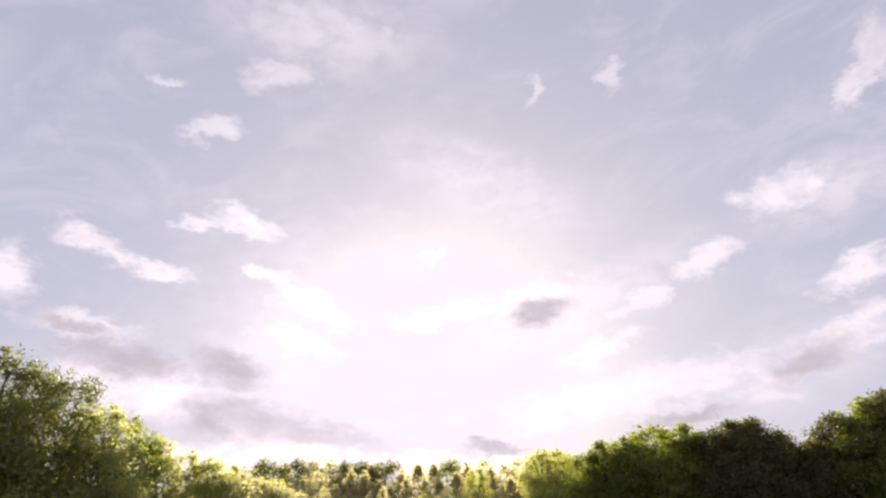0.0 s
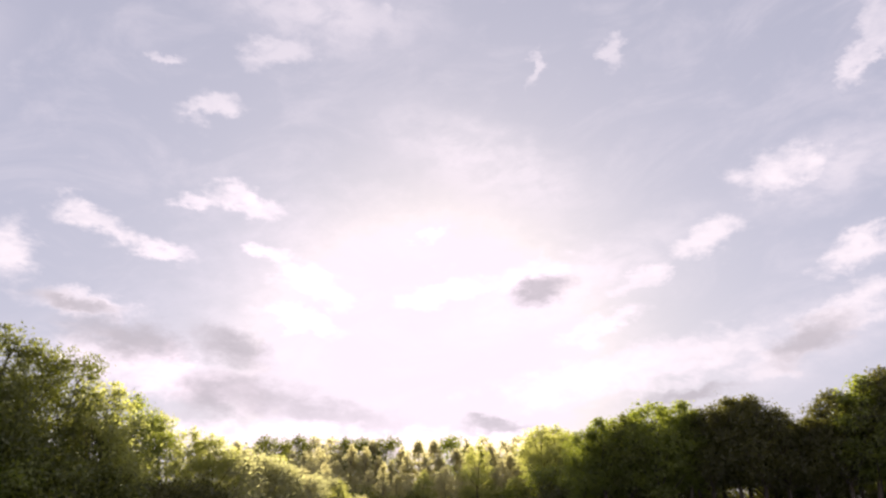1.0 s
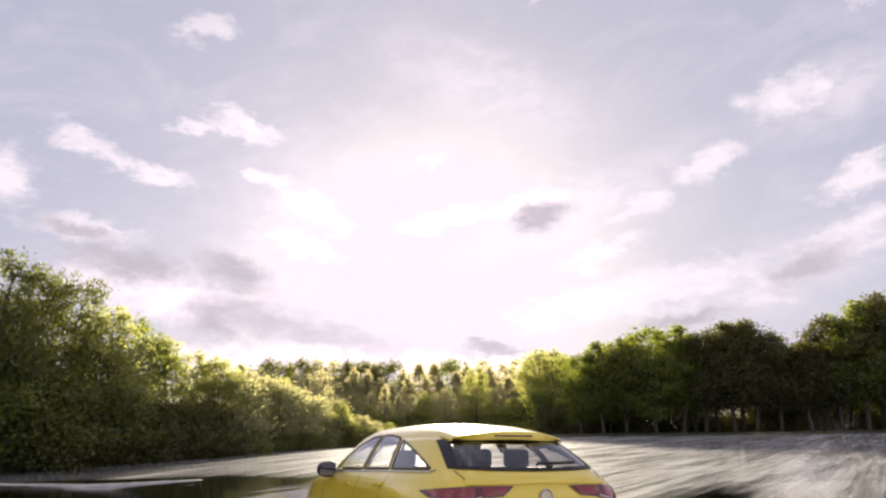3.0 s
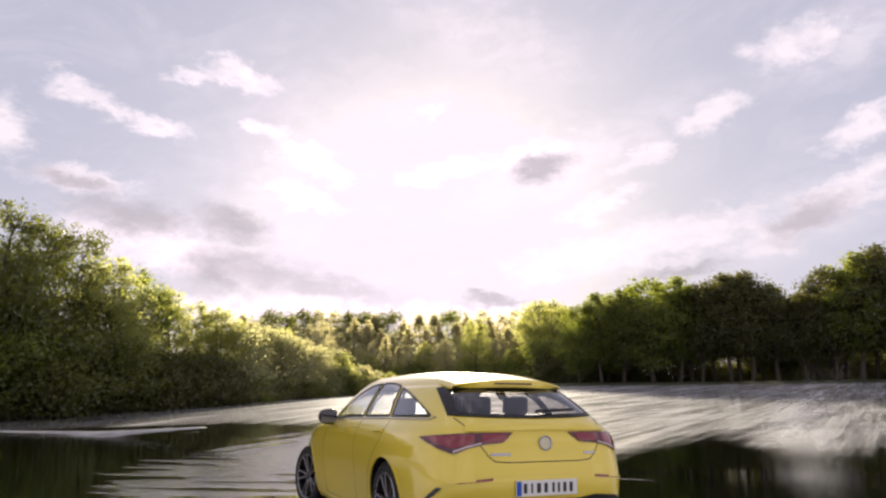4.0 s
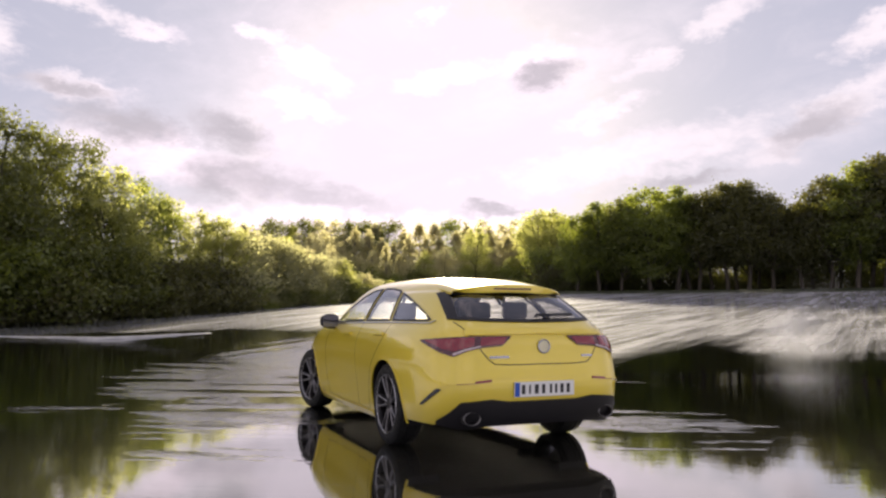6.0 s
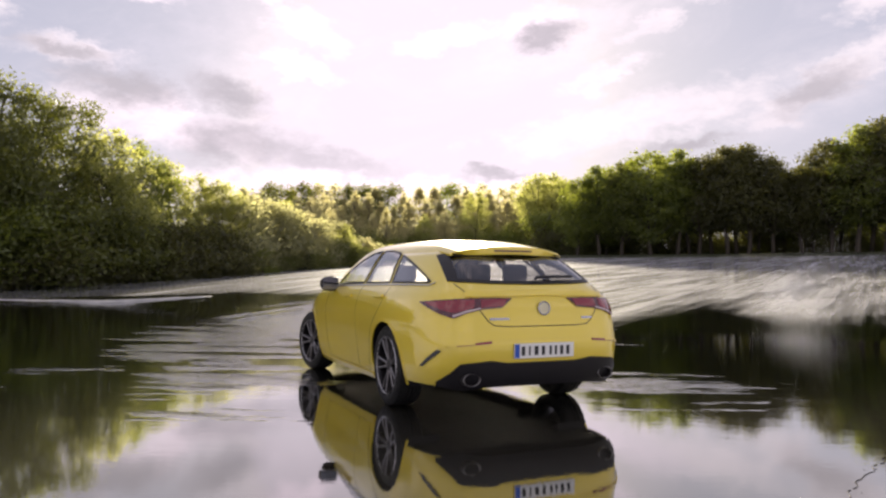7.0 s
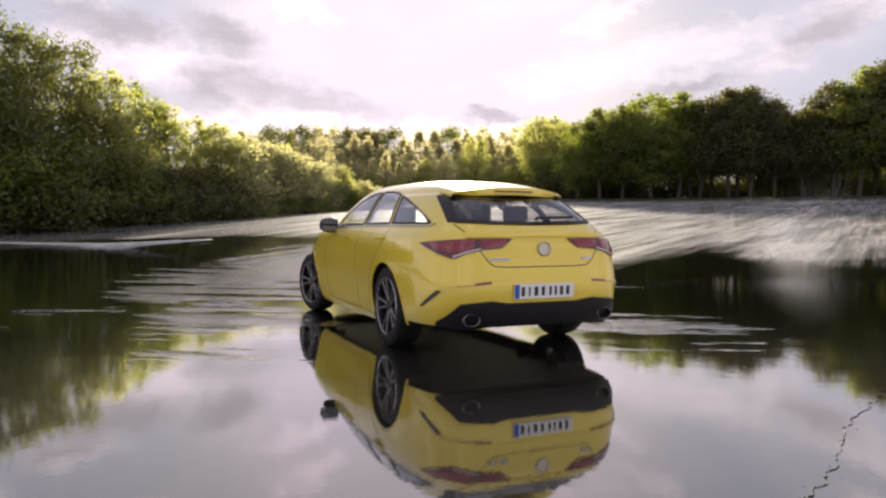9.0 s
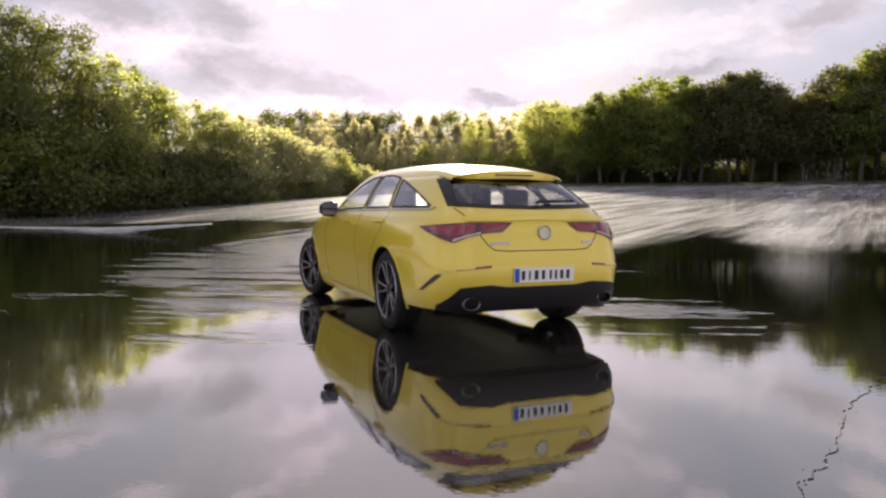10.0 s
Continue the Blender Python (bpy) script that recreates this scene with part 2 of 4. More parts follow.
    ragged_toe = k.math("ADD", streak, k.math("MULTIPLY", k.math("SUBTRACT", fall, 1.0), 0.15))
    white = k.math("MULTIPLY", k.range(ragged_toe, 0.29, 0.62), k.range(fall, 0.02, 0.30, 0.0, 0.36), clamp=True)
    foam = k.add("ShaderNodeBsdfPrincipled")
    foam.inputs["Base Color"].default_value = (0.80, 0.79, 0.80, 1)
    foam.inputs["Roughness"].default_value = 0.55
    n2 = k.add("ShaderNodeBump")
    n2.inputs["Distance"].default_value = 0.12
    k.put(streak, n2.inputs["Height"])
    k.put(n2.outputs[0], foam.inputs["Normal"])
    s = k.add("ShaderNodeMixShader")
    k.put(white, s.inputs[0]), k.put(wet.outputs[0], s.inputs[1]), k.put(foam.outputs[0], s.inputs[2])
    out = k.add("ShaderNodeOutputMaterial")
    k.put(s.outputs[0], out.inputs[0])
    return m


def glass_material(name, tint, straight):
    m = bpy.data.materials.new(name)
    k = Tree(m)
    g = k.add("ShaderNodeBsdfGlossy")
    g.inputs["Roughness"].default_value = 0.02
    g.inputs["Color"].default_value = (0.95, 0.95, 1, 1)
    t = k.add("ShaderNodeBsdfTransparent")
    t.inputs[0].default_value = (*tint, 1)
    f = k.add("ShaderNodeLayerWeight")
    f.inputs["Blend"].default_value = 0.5
    s = k.add("ShaderNodeMixShader")
    k.put(k.math("ADD", k.math("MULTIPLY", k.math("POWER", f.outputs["Facing"], 4.0), 1 - straight), straight, clamp=True), s.inputs[0])
    k.put(t.outputs[0], s.inputs[1]), k.put(g.outputs[0], s.inputs[2])
    out = k.add("ShaderNodeOutputMaterial")
    k.put(s.outputs[0], out.inputs[0])
    return m


def paint_material():
    m = bpy.data.materials.new("yellow car paint")
    k = Tree(m)
    b = k.add("ShaderNodeBsdfPrincipled")
    where = k.add("ShaderNodeTexCoord").outputs["Object"]
    dust, fleck = k.noise(where, 2.5, 5)[0], k.noise(where, 900, 1)[0]
    colour = k.mix(k.range(dust, 0.4, 0.75, 0.0, 0.16), (0.73, 0.56, 0.020), (0.66, 0.52, 0.055))
    k.put(colour, b.inputs["Base Color"])
    k.put(k.range(fleck, 0.3, 0.7, 0.30, 0.40), b.inputs["Roughness"])
    b.inputs["Metallic"].default_value = 0.28
    b.inputs["Coat Weight"].default_value, b.inputs["Coat IOR"].default_value = 1.0, 1.8
    k.put(k.range(dust, 0.35, 0.8, 0.03, 0.08), b.inputs["Coat Roughness"])
    out = k.add("ShaderNodeOutputMaterial")
    k.put(b.outputs[0], out.inputs[0])
    return m


WATER = water_material()
EARTH = plain_material("grassy bank", (0.035, 0.042, 0.014), 0.9, wear=0.5, size=3.0, bump=0.05)
PAINT = paint_material()
BLACK = plain_material("satin black plastic", (0.009, 0.008, 0.010), 0.45, wear=0.2, size=60, spec=0.3)
GLOSS = plain_material("gloss black trim", (0.010, 0.010, 0.011), 0.08, coat=0.6)
RUBBER = plain_material("tyre rubber", (0.009, 0.009, 0.009), 0.75, wear=0.3, size=40, bump=0.001, spec=0.25)
LINER = plain_material("dark cabin lining", (0.022, 0.020, 0.020), 0.85, wear=0.2)
SEAT = plain_material("dark seat cloth", (0.030, 0.028, 0.030), 0.8, wear=0.25, size=80, bump=0.001)
DARK_METAL = plain_material("dark grey alloy", (0.045, 0.043, 0.045), 0.32, 0.9, wear=0.15)
SPOKE_METAL = plain_material("grey spoke alloy", (0.20, 0.19, 0.19), 0.35, 0.9, wear=0.15)
BRIGHT_METAL = plain_material("machined alloy", (0.40, 0.39, 0.39), 0.28, 1.0, wear=0.1)
PALE_METAL = plain_material("brushed pale metal", (0.62, 0.58, 0.42), 0.4, 0.8, wear=0.1)
MIRROR = plain_material("mirror glass", (0.16, 0.16, 0.17), 0.05, 1.0, wear=0.05)
CHROME = plain_material("chrome", (0.45, 0.45, 0.46), 0.14, 1.0, wear=0.05)
DISC = plain_material("brake disc steel", (0.20, 0.19, 0.18), 0.35, 1.0, wear=0.25)
RED_LENS = plain_material("red lamp lens", (0.20, 0.005, 0.014), 0.06, coat=1.0, wear=0.15, size=30)
DARK_LENS = plain_material("smoked red lens", (0.070, 0.004, 0.010), 0.06, coat=1.0, wear=0.15, size=30)
CLEAR_LENS = plain_material("pale lamp lens", (0.55, 0.45, 0.45), 0.10, coat=1.0)
PLATE_WHITE = plain_material("white plate", (0.72, 0.72, 0.70), 0.35, wear=0.06)
PLATE_BLUE = plain_material("blue plate strip", (0.010, 0.075, 0.42), 0.35, wear=0.06)
INK = plain_material("black plate ink", (0.012, 0.012, 0.014), 0.45)
GLASS = glass_material("tinted glass", (0.78, 0.79, 0.80), 0.18)
GLASS_DARK = glass_material("dark privacy glass", (0.44, 0.43, 0.47), 0.07)
BARK = plain_material("bark", (0.060, 0.048, 0.034), 0.9, wear=0.4, size=6, bump=0.02)
PALE_BARK = plain_material("pale bark", (0.16, 0.14, 0.11), 0.85, wear=0.4, size=5, bump=0.015)
LEAF_OLIVE = leaf_material("olive leaves", (0.060, 0.078, 0.016), (0.160, 0.180, 0.034), 0.6)
LEAF_GREEN = leaf_material("green leaves", (0.075, 0.100, 0.018), (0.200, 0.240, 0.040), 0.66, 1.2)
LEAF_FRESH = leaf_material("fresh yellow green leaves", (0.150, 0.170, 0.058), (0.300, 0.325, 0.115), 0.76, 1.45)
# raised leaf colour stands in for sun and haze on the hedge
LEAF_BRIGHTENED = leaf_material("hedge leaves brightened for sun and haze", (0.20, 0.21, 0.12), (0.32, 0.33, 0.20), 0.76, 1.25)
# darker leaf colour paints in shade, under the trees and mid crest row
LEAF_SHADED = leaf_material("green leaves darkened for shade", (0.040, 0.046, 0.011), (0.110, 0.112, 0.026), 0.55)
# distance haze is mixed into this paler, greyer leaf colour
LEAF_HAZED = leaf_material("green leaves paled for haze", (0.250, 0.250, 0.155), (0.410, 0.405, 0.275), 0.76, 1.4)
WEED = plain_material("wet weed and grit", (0.026, 0.022, 0.017), 0.85, wear=0.5, size=40, spec=0.1)
STONE = plain_material("dark stone", (0.020, 0.017, 0.013), 0.85, wear=0.5, size=25, bump=0.004, spec=0.1)


# ---- helpers for meshes ----
def mesh_of(name, verts, faces, material=None, smooth=True):
    me = bpy.data.meshes.new(name)
    me.from_pydata([tuple(v) for v in verts], [], [tuple(f) for f in faces])
    if material:
        me.materials.append(material)
    if smooth:
        me.shade_smooth()
    me.update()
    return me


def child(name, me, parent, label=""):
    ob = new(name, me)
    ob.parent = parent
    return tagged(ob, label)


def part(name, bm, material, parent, label="", smooth=False):
    """A bmesh as one mesh object under a thing or a part."""
    me = bpy.data.meshes.new(name)
    bmesh.ops.recalc_face_normals(bm, faces=bm.faces)
    for f in bm.faces:
        f.smooth = smooth
    for e in bm.edges:
        e.smooth = len(e.link_faces) == 2 and e.calc_face_angle(0.0) < radians(38)
    bm.to_mesh(me)
    bm.free()
    me.materials.append(material)
    return child(name, me, parent, label)


def lathe(profile, steps=48, axis="x"):
    """A bmesh turned from (along, radius) pairs round the x axis."""
    bm = bmesh.new()
    rings = []
    for i in range(steps):
        a = 2 * math.pi * i / steps
        rings.append([bm.verts.new((p, r * math.cos(a), r * math.sin(a))) for p, r in profile])
    for i in range(steps):
        one, two = rings[i], rings[(i + 1) % steps]
        for j in range(len(profile) - 1):
            bm.faces.new((one[j], two[j], two[j + 1], one[j + 1]))
    return bm


def box(bm, lo, hi, bevel=0.0):
    """A box between two corners, its edges rounded by bevel."""
    size = [h - l for l, h in zip(lo, hi)]
    mid = [(h + l) / 2 for l, h in zip(lo, hi)]
    made = bmesh.ops.create_cube(bm, size=1.0, matrix=Matrix.Translation(mid) @ Matrix.Diagonal((*size, 1)))
    if bevel:
        edges = list({e for v in made["verts"] for e in v.link_edges})
        bmesh.ops.bevel(bm, geom=edges, offset=bevel, segments=3, affect="EDGES", profile=0.5)
    return bm


# ---- ground: level wet apron, weir slope, bank ----
BEARINGS = (-180, -60, -31.5, -25, -16.7, -8.6, 0, 9.6, 13, 17, 20, 24, 31.5, 60, 180)
CREST_R = (50, 50, 55, 57, 66, 80, 95, 95, 95, 95, 95, 95, 95, 95, 95)
CREST_Z = (0.2, 0.25, 0.38, 0.68, 1.3, 2.3, 3.2, 3.95, 3.95, 3.95, 3.95, 3.95, 3.95, 3.9, 3.9)
TOE_R = (40, 40, 38, 34, 20, 11.5, 12, 15, 15, 15, 15, 15, 15, 15, 15)
FOAM_R = (40, 40, 40, 40, 32, 21, 17, 15.5, 14.8, 18.5, 21.0, 17.5, 16.5, 16, 16)
WHITE = (0.0, 0.0, 0.28, 0.32, 0.55, 1.0, 1.0, 0.95, 0.95, 0.92, 0.9, 0.9, 0.78, 0.7, 0.0)


def lie(x, y):
    """Height of the ground and how far down the white slope a place is."""
    r, a = math.hypot(x, y), math.degrees(math.atan2(x, y))
    rc, zc, rt = np.interp(a, BEARINGS, CREST_R), np.interp(a, BEARINGS, CREST_Z), np.interp(a, BEARINGS, TOE_R)
    s = min(max((r - rt) / (rc - rt), 0), 1)
    z = zc * s ** np.interp(a, (-26, -16, -3, 8), (1.15, 0.78, 0.78, 1.15))
    rf = np.interp(a, BEARINGS, FOAM_R)
    fall = min(max((r - rf) / (rc - rf), 0) * 9.0, 1) * np.interp(a, BEARINGS, WHITE)
    if r > rc:
        z, fall = zc + 0.45 * min((r - rc) / 3, 1), 0
    return z, fall


def make_ground():
    radii = [0.0] + [0.4 * 1.085 ** i for i in range(20)]
    radii += list(np.arange(2.3, 14, 0.8)) + list(np.arange(14, 100, 1.4)) + [104, 110, 120, 140, 180, 260, 420, 700, 1300, 2600, 4500]
    radii = sorted(set(round(float(r), 3) for r in radii))
    turn = 288
    verts, falls, faces, kinds = [], [], [], []
    for r in radii[1:]:
        for i in range(turn):
            a = 2 * math.pi * i / turn
            x, y = r * math.sin(a), r * math.cos(a)
            z, f = lie(x, y)
            verts.append((x, y, z)), falls.append(f)
    verts.append((0, 0, 0)), falls.append(0)
    n = len(radii) - 1
    for j in range(n):
        for i in range(turn):
            k = (i + 1) % turn
            if j == 0:
                f = (len(verts) - 1, k, i)
            else:
                f = ((j - 1) * turn + i, (j - 1) * turn + k, j * turn + k, j * turn + i)
            faces.append(f)
            v = verts[f[-1]]
            rc = np.interp(math.degrees(math.atan2(v[0], v[1])), BEARINGS, CREST_R)
            kinds.append(1 if math.hypot(v[0], v[1]) > rc + 1.5 else 0)
    me = mesh_of("ground", verts, [tuple(reversed(f)) for f in faces], WATER)
    me.materials.append(EARTH)
    me.polygons.foreach_set("material_index", kinds)
    at = me.attributes.new("fall", "FLOAT", "POINT")
    at.data.foreach_set("value", [float(f) for f in falls])
    if me.polygons[50].normal.z < 0:
        me.flip_normals()
    tagged(new("ground", me), "shallow river water over a level dark weir apron below a grassy bank", "ground", kind="structure")


make_ground()


# ---- trees ----
def leaf_cloud(rng, centres, radii, count, size, flat=0.8):
    """Slim leaves in sprays round the centres of the clumps: vertices and faces."""
    centres, radii = np.array(centres), np.array(radii)
    weight = radii ** 2
    pick = rng.choice(len(centres), count, p=weight / weight.sum())
    way = rng.normal(size=(count, 3))
    way /= np.linalg.norm(way, axis=1)[:, None]
    reach = radii[pick] * np.abs(rng.normal(0.78, 0.46, count))
    at = centres[pick] + way * reach[:, None] * np.array((1, 1, flat))
    at[:, 2] = np.maximum(at[:, 2], 0.02)
    a = rng.normal(size=(count, 3)) + way * 0.6
    a /= np.linalg.norm(a, axis=1)[:, None]
    b = np.cross(a, rng.normal(size=(count, 3)))
    b /= np.linalg.norm(b, axis=1)[:, None]
    s = size * rng.uniform(0.5, 1.4, count)[:, None]
    v = np.stack((at - a * s * 0.8, at + a * s * 0.2 + b * s * 0.62, at + a * s - b * s * 0.25), 1).reshape(-1, 3)
    i = np.arange(count)[:, None] * 3
    return v, np.concatenate((i, i + 1, i + 2), 1)


def tube(verts, faces, path, radii, sides=7):
    """A tapered limb along a path."""
    first = len(verts)
    for p, r in zip(path, radii):
        for i in range(sides):
            a = 2 * math.pi * i / sides
            verts.append((p[0] + r * math.cos(a), p[1] + r * math.sin(a), p[2]))
    for j in range(len(path) - 1):
        for i in range(sides):
            k = (i + 1) % sides
            faces.append((first + j * sides + i, first + j * sides + k, first + (j + 1) * sides + k, first + (j + 1) * sides + i))


def make_tree(seed, height, spread, low, leaves, size, leaf, bark, clumps=95, upright=0.0):
    """A tree of about that height: trunk with limbs, and a crown from the fraction low of its height upwards."""
    rng = np.random.default_rng(seed)
    ob = new("tree")
    verts, faces = [], []
    lean = rng.normal(0, 0.02, 2)
    top = height * 0.86
    steps = [(lean[0] * z + 0.12 * math.sin(z * 0.9 + seed), lean[1] * z + 0.12 * math.cos(z * 0.7 + seed), z) for z in np.linspace(-0.4, top, 9)]
    tube(verts, faces, steps, np.linspace(0.017 * height, 0.03, 9))
    centres, radii = [], []
    half = spread / 2
    mid, tall = height * (1 + low) / 2, height * (1 - low) / 2
    for c in range(clumps):
        up = rng.uniform(-0.95, 0.97)
        girth = (1 - abs(up) ** (2.2 - upright)) ** 0.5 if up > 0 else (1 - abs(up) ** 3.0) ** 0.5
        a, out = rng.uniform(0, 2 * math.pi), rng.uniform(0.25, 1.0) ** 0.5
        r = rng.uniform(0.07, 0.19) * spread * (1 - 0.35 * max(up, 0))
        g = max(half * girth * out - r * 0.6, 0)
        p = (g * math.cos(a), g * math.sin(a), min(mid + tall * up, height - r * 0.5))
        centres.append(p), radii.append(r)
        if up > 0.2 and c % 2 == 0:   # thin shoots over the outline
            centres.append((p[0] * 1.05, p[1] * 1.05, min(p[2] + r * 1.1, height * 1.02))), radii.append(r * 0.4)
        if c % 4 == 0:
            z0 = max(p[2] - g * 0.8 - 0.5, height * 0.12)
            q = (lean[0] * z0, lean[1] * z0, z0)
            bend = [((q[0] + p[0]) / 2, (q[1] + p[1]) / 2, (q[2] + p[2]) / 2 - 0.15 * g)]
            tube(verts, faces, [q, bend[0], p], (0.007 * height, 0.005 * height, 0.02), 5)
    child("trunk", mesh_of("trunk", verts, faces, bark), ob)
    v, f = leaf_cloud(rng, centres, radii, leaves, size)
    child("crown", mesh_of("crown", v, f, leaf, smooth=False), ob)
    return ob


def make_bush(seed, height, spread, leaves, size, leaf):
    rng = np.random.default_rng(seed)
    ob = new("bush")
    centres, radii = [], []
    for c in range(44):
        a, out, up = rng.uniform(0, 2 * math.pi), rng.uniform(0, 1) ** 0.5, rng.uniform(0.08, 0.95)
        r = rng.uniform(0.09, 0.19) * spread
        g = spread / 2 * out * (1 - up ** 2.5) ** 0.5
        p = (g * math.cos(a), g * math.sin(a), max(height * up - r * 0.4, r * 0.5))
        centres.append(p), radii.append(r)
        if c % 11 == 0:
            verts, faces = [], []
            tube(verts, faces, [(p[0] * 0.15, p[1] * 0.15, -0.3), (p[0] * 0.5, p[1] * 0.5, p[2] * 0.6), p], (0.05, 0.035, 0.01), 5)
            child("stem", mesh_of("stem", verts, faces, BARK), ob)
    v, f = leaf_cloud(rng, centres, radii, leaves, size)
    child("crown", mesh_of("crown", v, f, leaf, smooth=False), ob)
    return ob


# skylines: bearing, elevation of the tops as seen from the middle of the apron at head height
LEFT = ((-60, 12.0), (-45, 13.0), (-31.1, 13.0), (-29.1, 12.9), (-27.6, 12.6), (-26.7, 11.9), (-25.4, 10.8), (-23.2, 9.8), (-21.7, 9.2), (-19.4, 8.2),
        (-16.6, 7.0), (-14.5, 6.6), (-12.4, 5.8), (-9.9, 5.0), (-7.3, 4.2), (-5.5, 3.2), (-4.0, 2.8))
FAR = ((-15, 6.9), (-13.3, 7.0), (-9.9, 7.2), (-6.4, 7.3), (-2.8, 7.2), (0.7, 7.6), (4.3, 7.3), (7.8, 8.0), (11.2, 7.6), (14, 7.8))
RIGHT = ((10.5, 7.4), (12.3, 8.2), (13.8, 8.7), (15.8, 9.3), (17.8, 9.2), (20.6, 9.1), (22.5, 9.5), (24.0, 8.8), (25.0, 7.6), (27.3, 8.2),
         (28.3, 9.1), (29.6, 9.7), (31.2, 10.0), (38, 9.8), (50, 9.5), (60, 9.0))


def tops(rows, a):
    return float(np.interp(a, [r[0] for r in rows], [r[1] for r in rows]))


BASE_H = 10.0   # the variants are built at this height and scaled
VARIANTS = {
    "olive": [make_tree(11, BASE_H, 7.4, 0.08, 22000, 0.115, LEAF_OLIVE, BARK), make_tree(12, BASE_H, 6.6, 0.06, 22000, 0.115, LEAF_OLIVE, BARK)],
    "green": [make_tree(21, BASE_H, 7.0, 0.10, 20000, 0.125, LEAF_GREEN, BARK), make_tree(22, BASE_H, 6.2, 0.08, 20000, 0.125, LEAF_GREEN, BARK)],
    "fresh": [make_tree(31, BASE_H, 6.8, 0.06, 20000, 0.125, LEAF_FRESH, BARK), make_tree(32, BASE_H, 5.6, 0.05, 18000, 0.125, LEAF_FRESH, BARK, 80, 0.8)],
    "dark": [make_tree(41, BASE_H, 5.4, 0.22, 16000, 0.13, LEAF_SHADED, BARK, 110, 0.9), make_tree(42, BASE_H, 4.8, 0.26, 16000, 0.13, LEAF_SHADED, BARK, 110, 1.1)],
    "tall": [make_tree(44, BASE_H, 4.8, 0.20, 15000, 0.13, LEAF_OLIVE, BARK, 110, 0.9), make_tree(45, BASE_H, 4.2, 0.25, 15000, 0.13, LEAF_GREEN, BARK, 110, 1.1),
             make_tree(46, BASE_H, 5.4, 0.14, 15000, 0.13, LEAF_GREEN, BARK, 110, 0.7)],
    "pale": [make_tree(51, BASE_H, 3.6, 0.06, 6500, 0.15, LEAF_HAZED, PALE_BARK, 80, 1.25), make_tree(52, BASE_H, 5.0, 0.05, 9000, 0.15, LEAF_HAZED, PALE_BARK, 90, 0.8),
             make_tree(53, BASE_H, 3.0, 0.05, 5500, 0.15, LEAF_HAZED, PALE_BARK, 70, 1.5)],
    "bush": [make_bush(61, 4.0, 5.0, 8000, 0.10, LEAF_GREEN), make_bush(62, 4.0, 5.4, 8000, 0.10, LEAF_OLIVE)],
    "hedge": [make_bush(65, 4.0, 4.2, 4200, 0.10, LEAF_BRIGHTENED), make_bush(66, 4.0, 3.4, 3600, 0.10, LEAF_BRIGHTENED)],
    "dark bush": [make_bush(63, 4.0, 5.2, 5500, 0.125, LEAF_SHADED)],
}
LABELS = {
    "olive": ("olive-green broadleaf tree in full leaf on the river bank", "tree", "trees on the near bank"),
    "green": ("green broadleaf tree in full leaf on the river bank", "tree", "trees on the near bank"),
    "fresh": ("fresh yellow-green tree lit from behind on the bank", "tree", "trees on the near bank"),
    "dark": ("tall dark tree with bare lower trunk in a dense row", "tree", "trees along the weir crest"),
    "tall": ("tall tree with bare lower trunk in a dense row, sunlit by its leaf colour", "tree", "trees along the weir crest"),
    "pale": ("green tree in the distant wood, leaves paled for haze", "tree", "distant trees"),
    "bush": ("dense green bush at the foot of the trees", "bush", "bushes on the bank"),
    "hedge": ("pale yellow-green hedge bush on the bank, sun and haze in its leaf colour", "bush", "bushes on the bank"),
    "dark bush": ("dark bush under the trees, shade put into its leaf colour", "bush", "bushes on the bank"),
}
USED = set()
PLANT = random.Random(5)


def plant(kind, a, r, top=None, wide=1.0, height=None):
    """Sets a tree of that kind at a bearing and a distance, its top at the elevation top or its height as given."""
    which = PLANT.randrange(len(VARIANTS[kind]))
    source = VARIANTS[kind][which]
    x, y = r * math.sin(radians(a)), r * math.cos(radians(a))
    z = lie(x, y)[0] - 0.1
    tall = height or (1.03 + r * math.tan(radians(top)) - z) * 1.02
    s = tall / (4.0 if "bush" in kind or kind == "hedge" else BASE_H)
    m = pose(x, y, z, 0, 0, PLANT.uniform(0, 360)) @ Matrix.Diagonal((s * wide, s * wide, s, 1))
    if (kind, which) in USED:
        ob = copy_thing(source, m)
        ob.matrix_basis = m
    else:
        USED.add((kind, which))
        ob = source
        ob.matrix_basis = m
    label, category, group = LABELS[kind]
    tagged(ob, label, category, group)


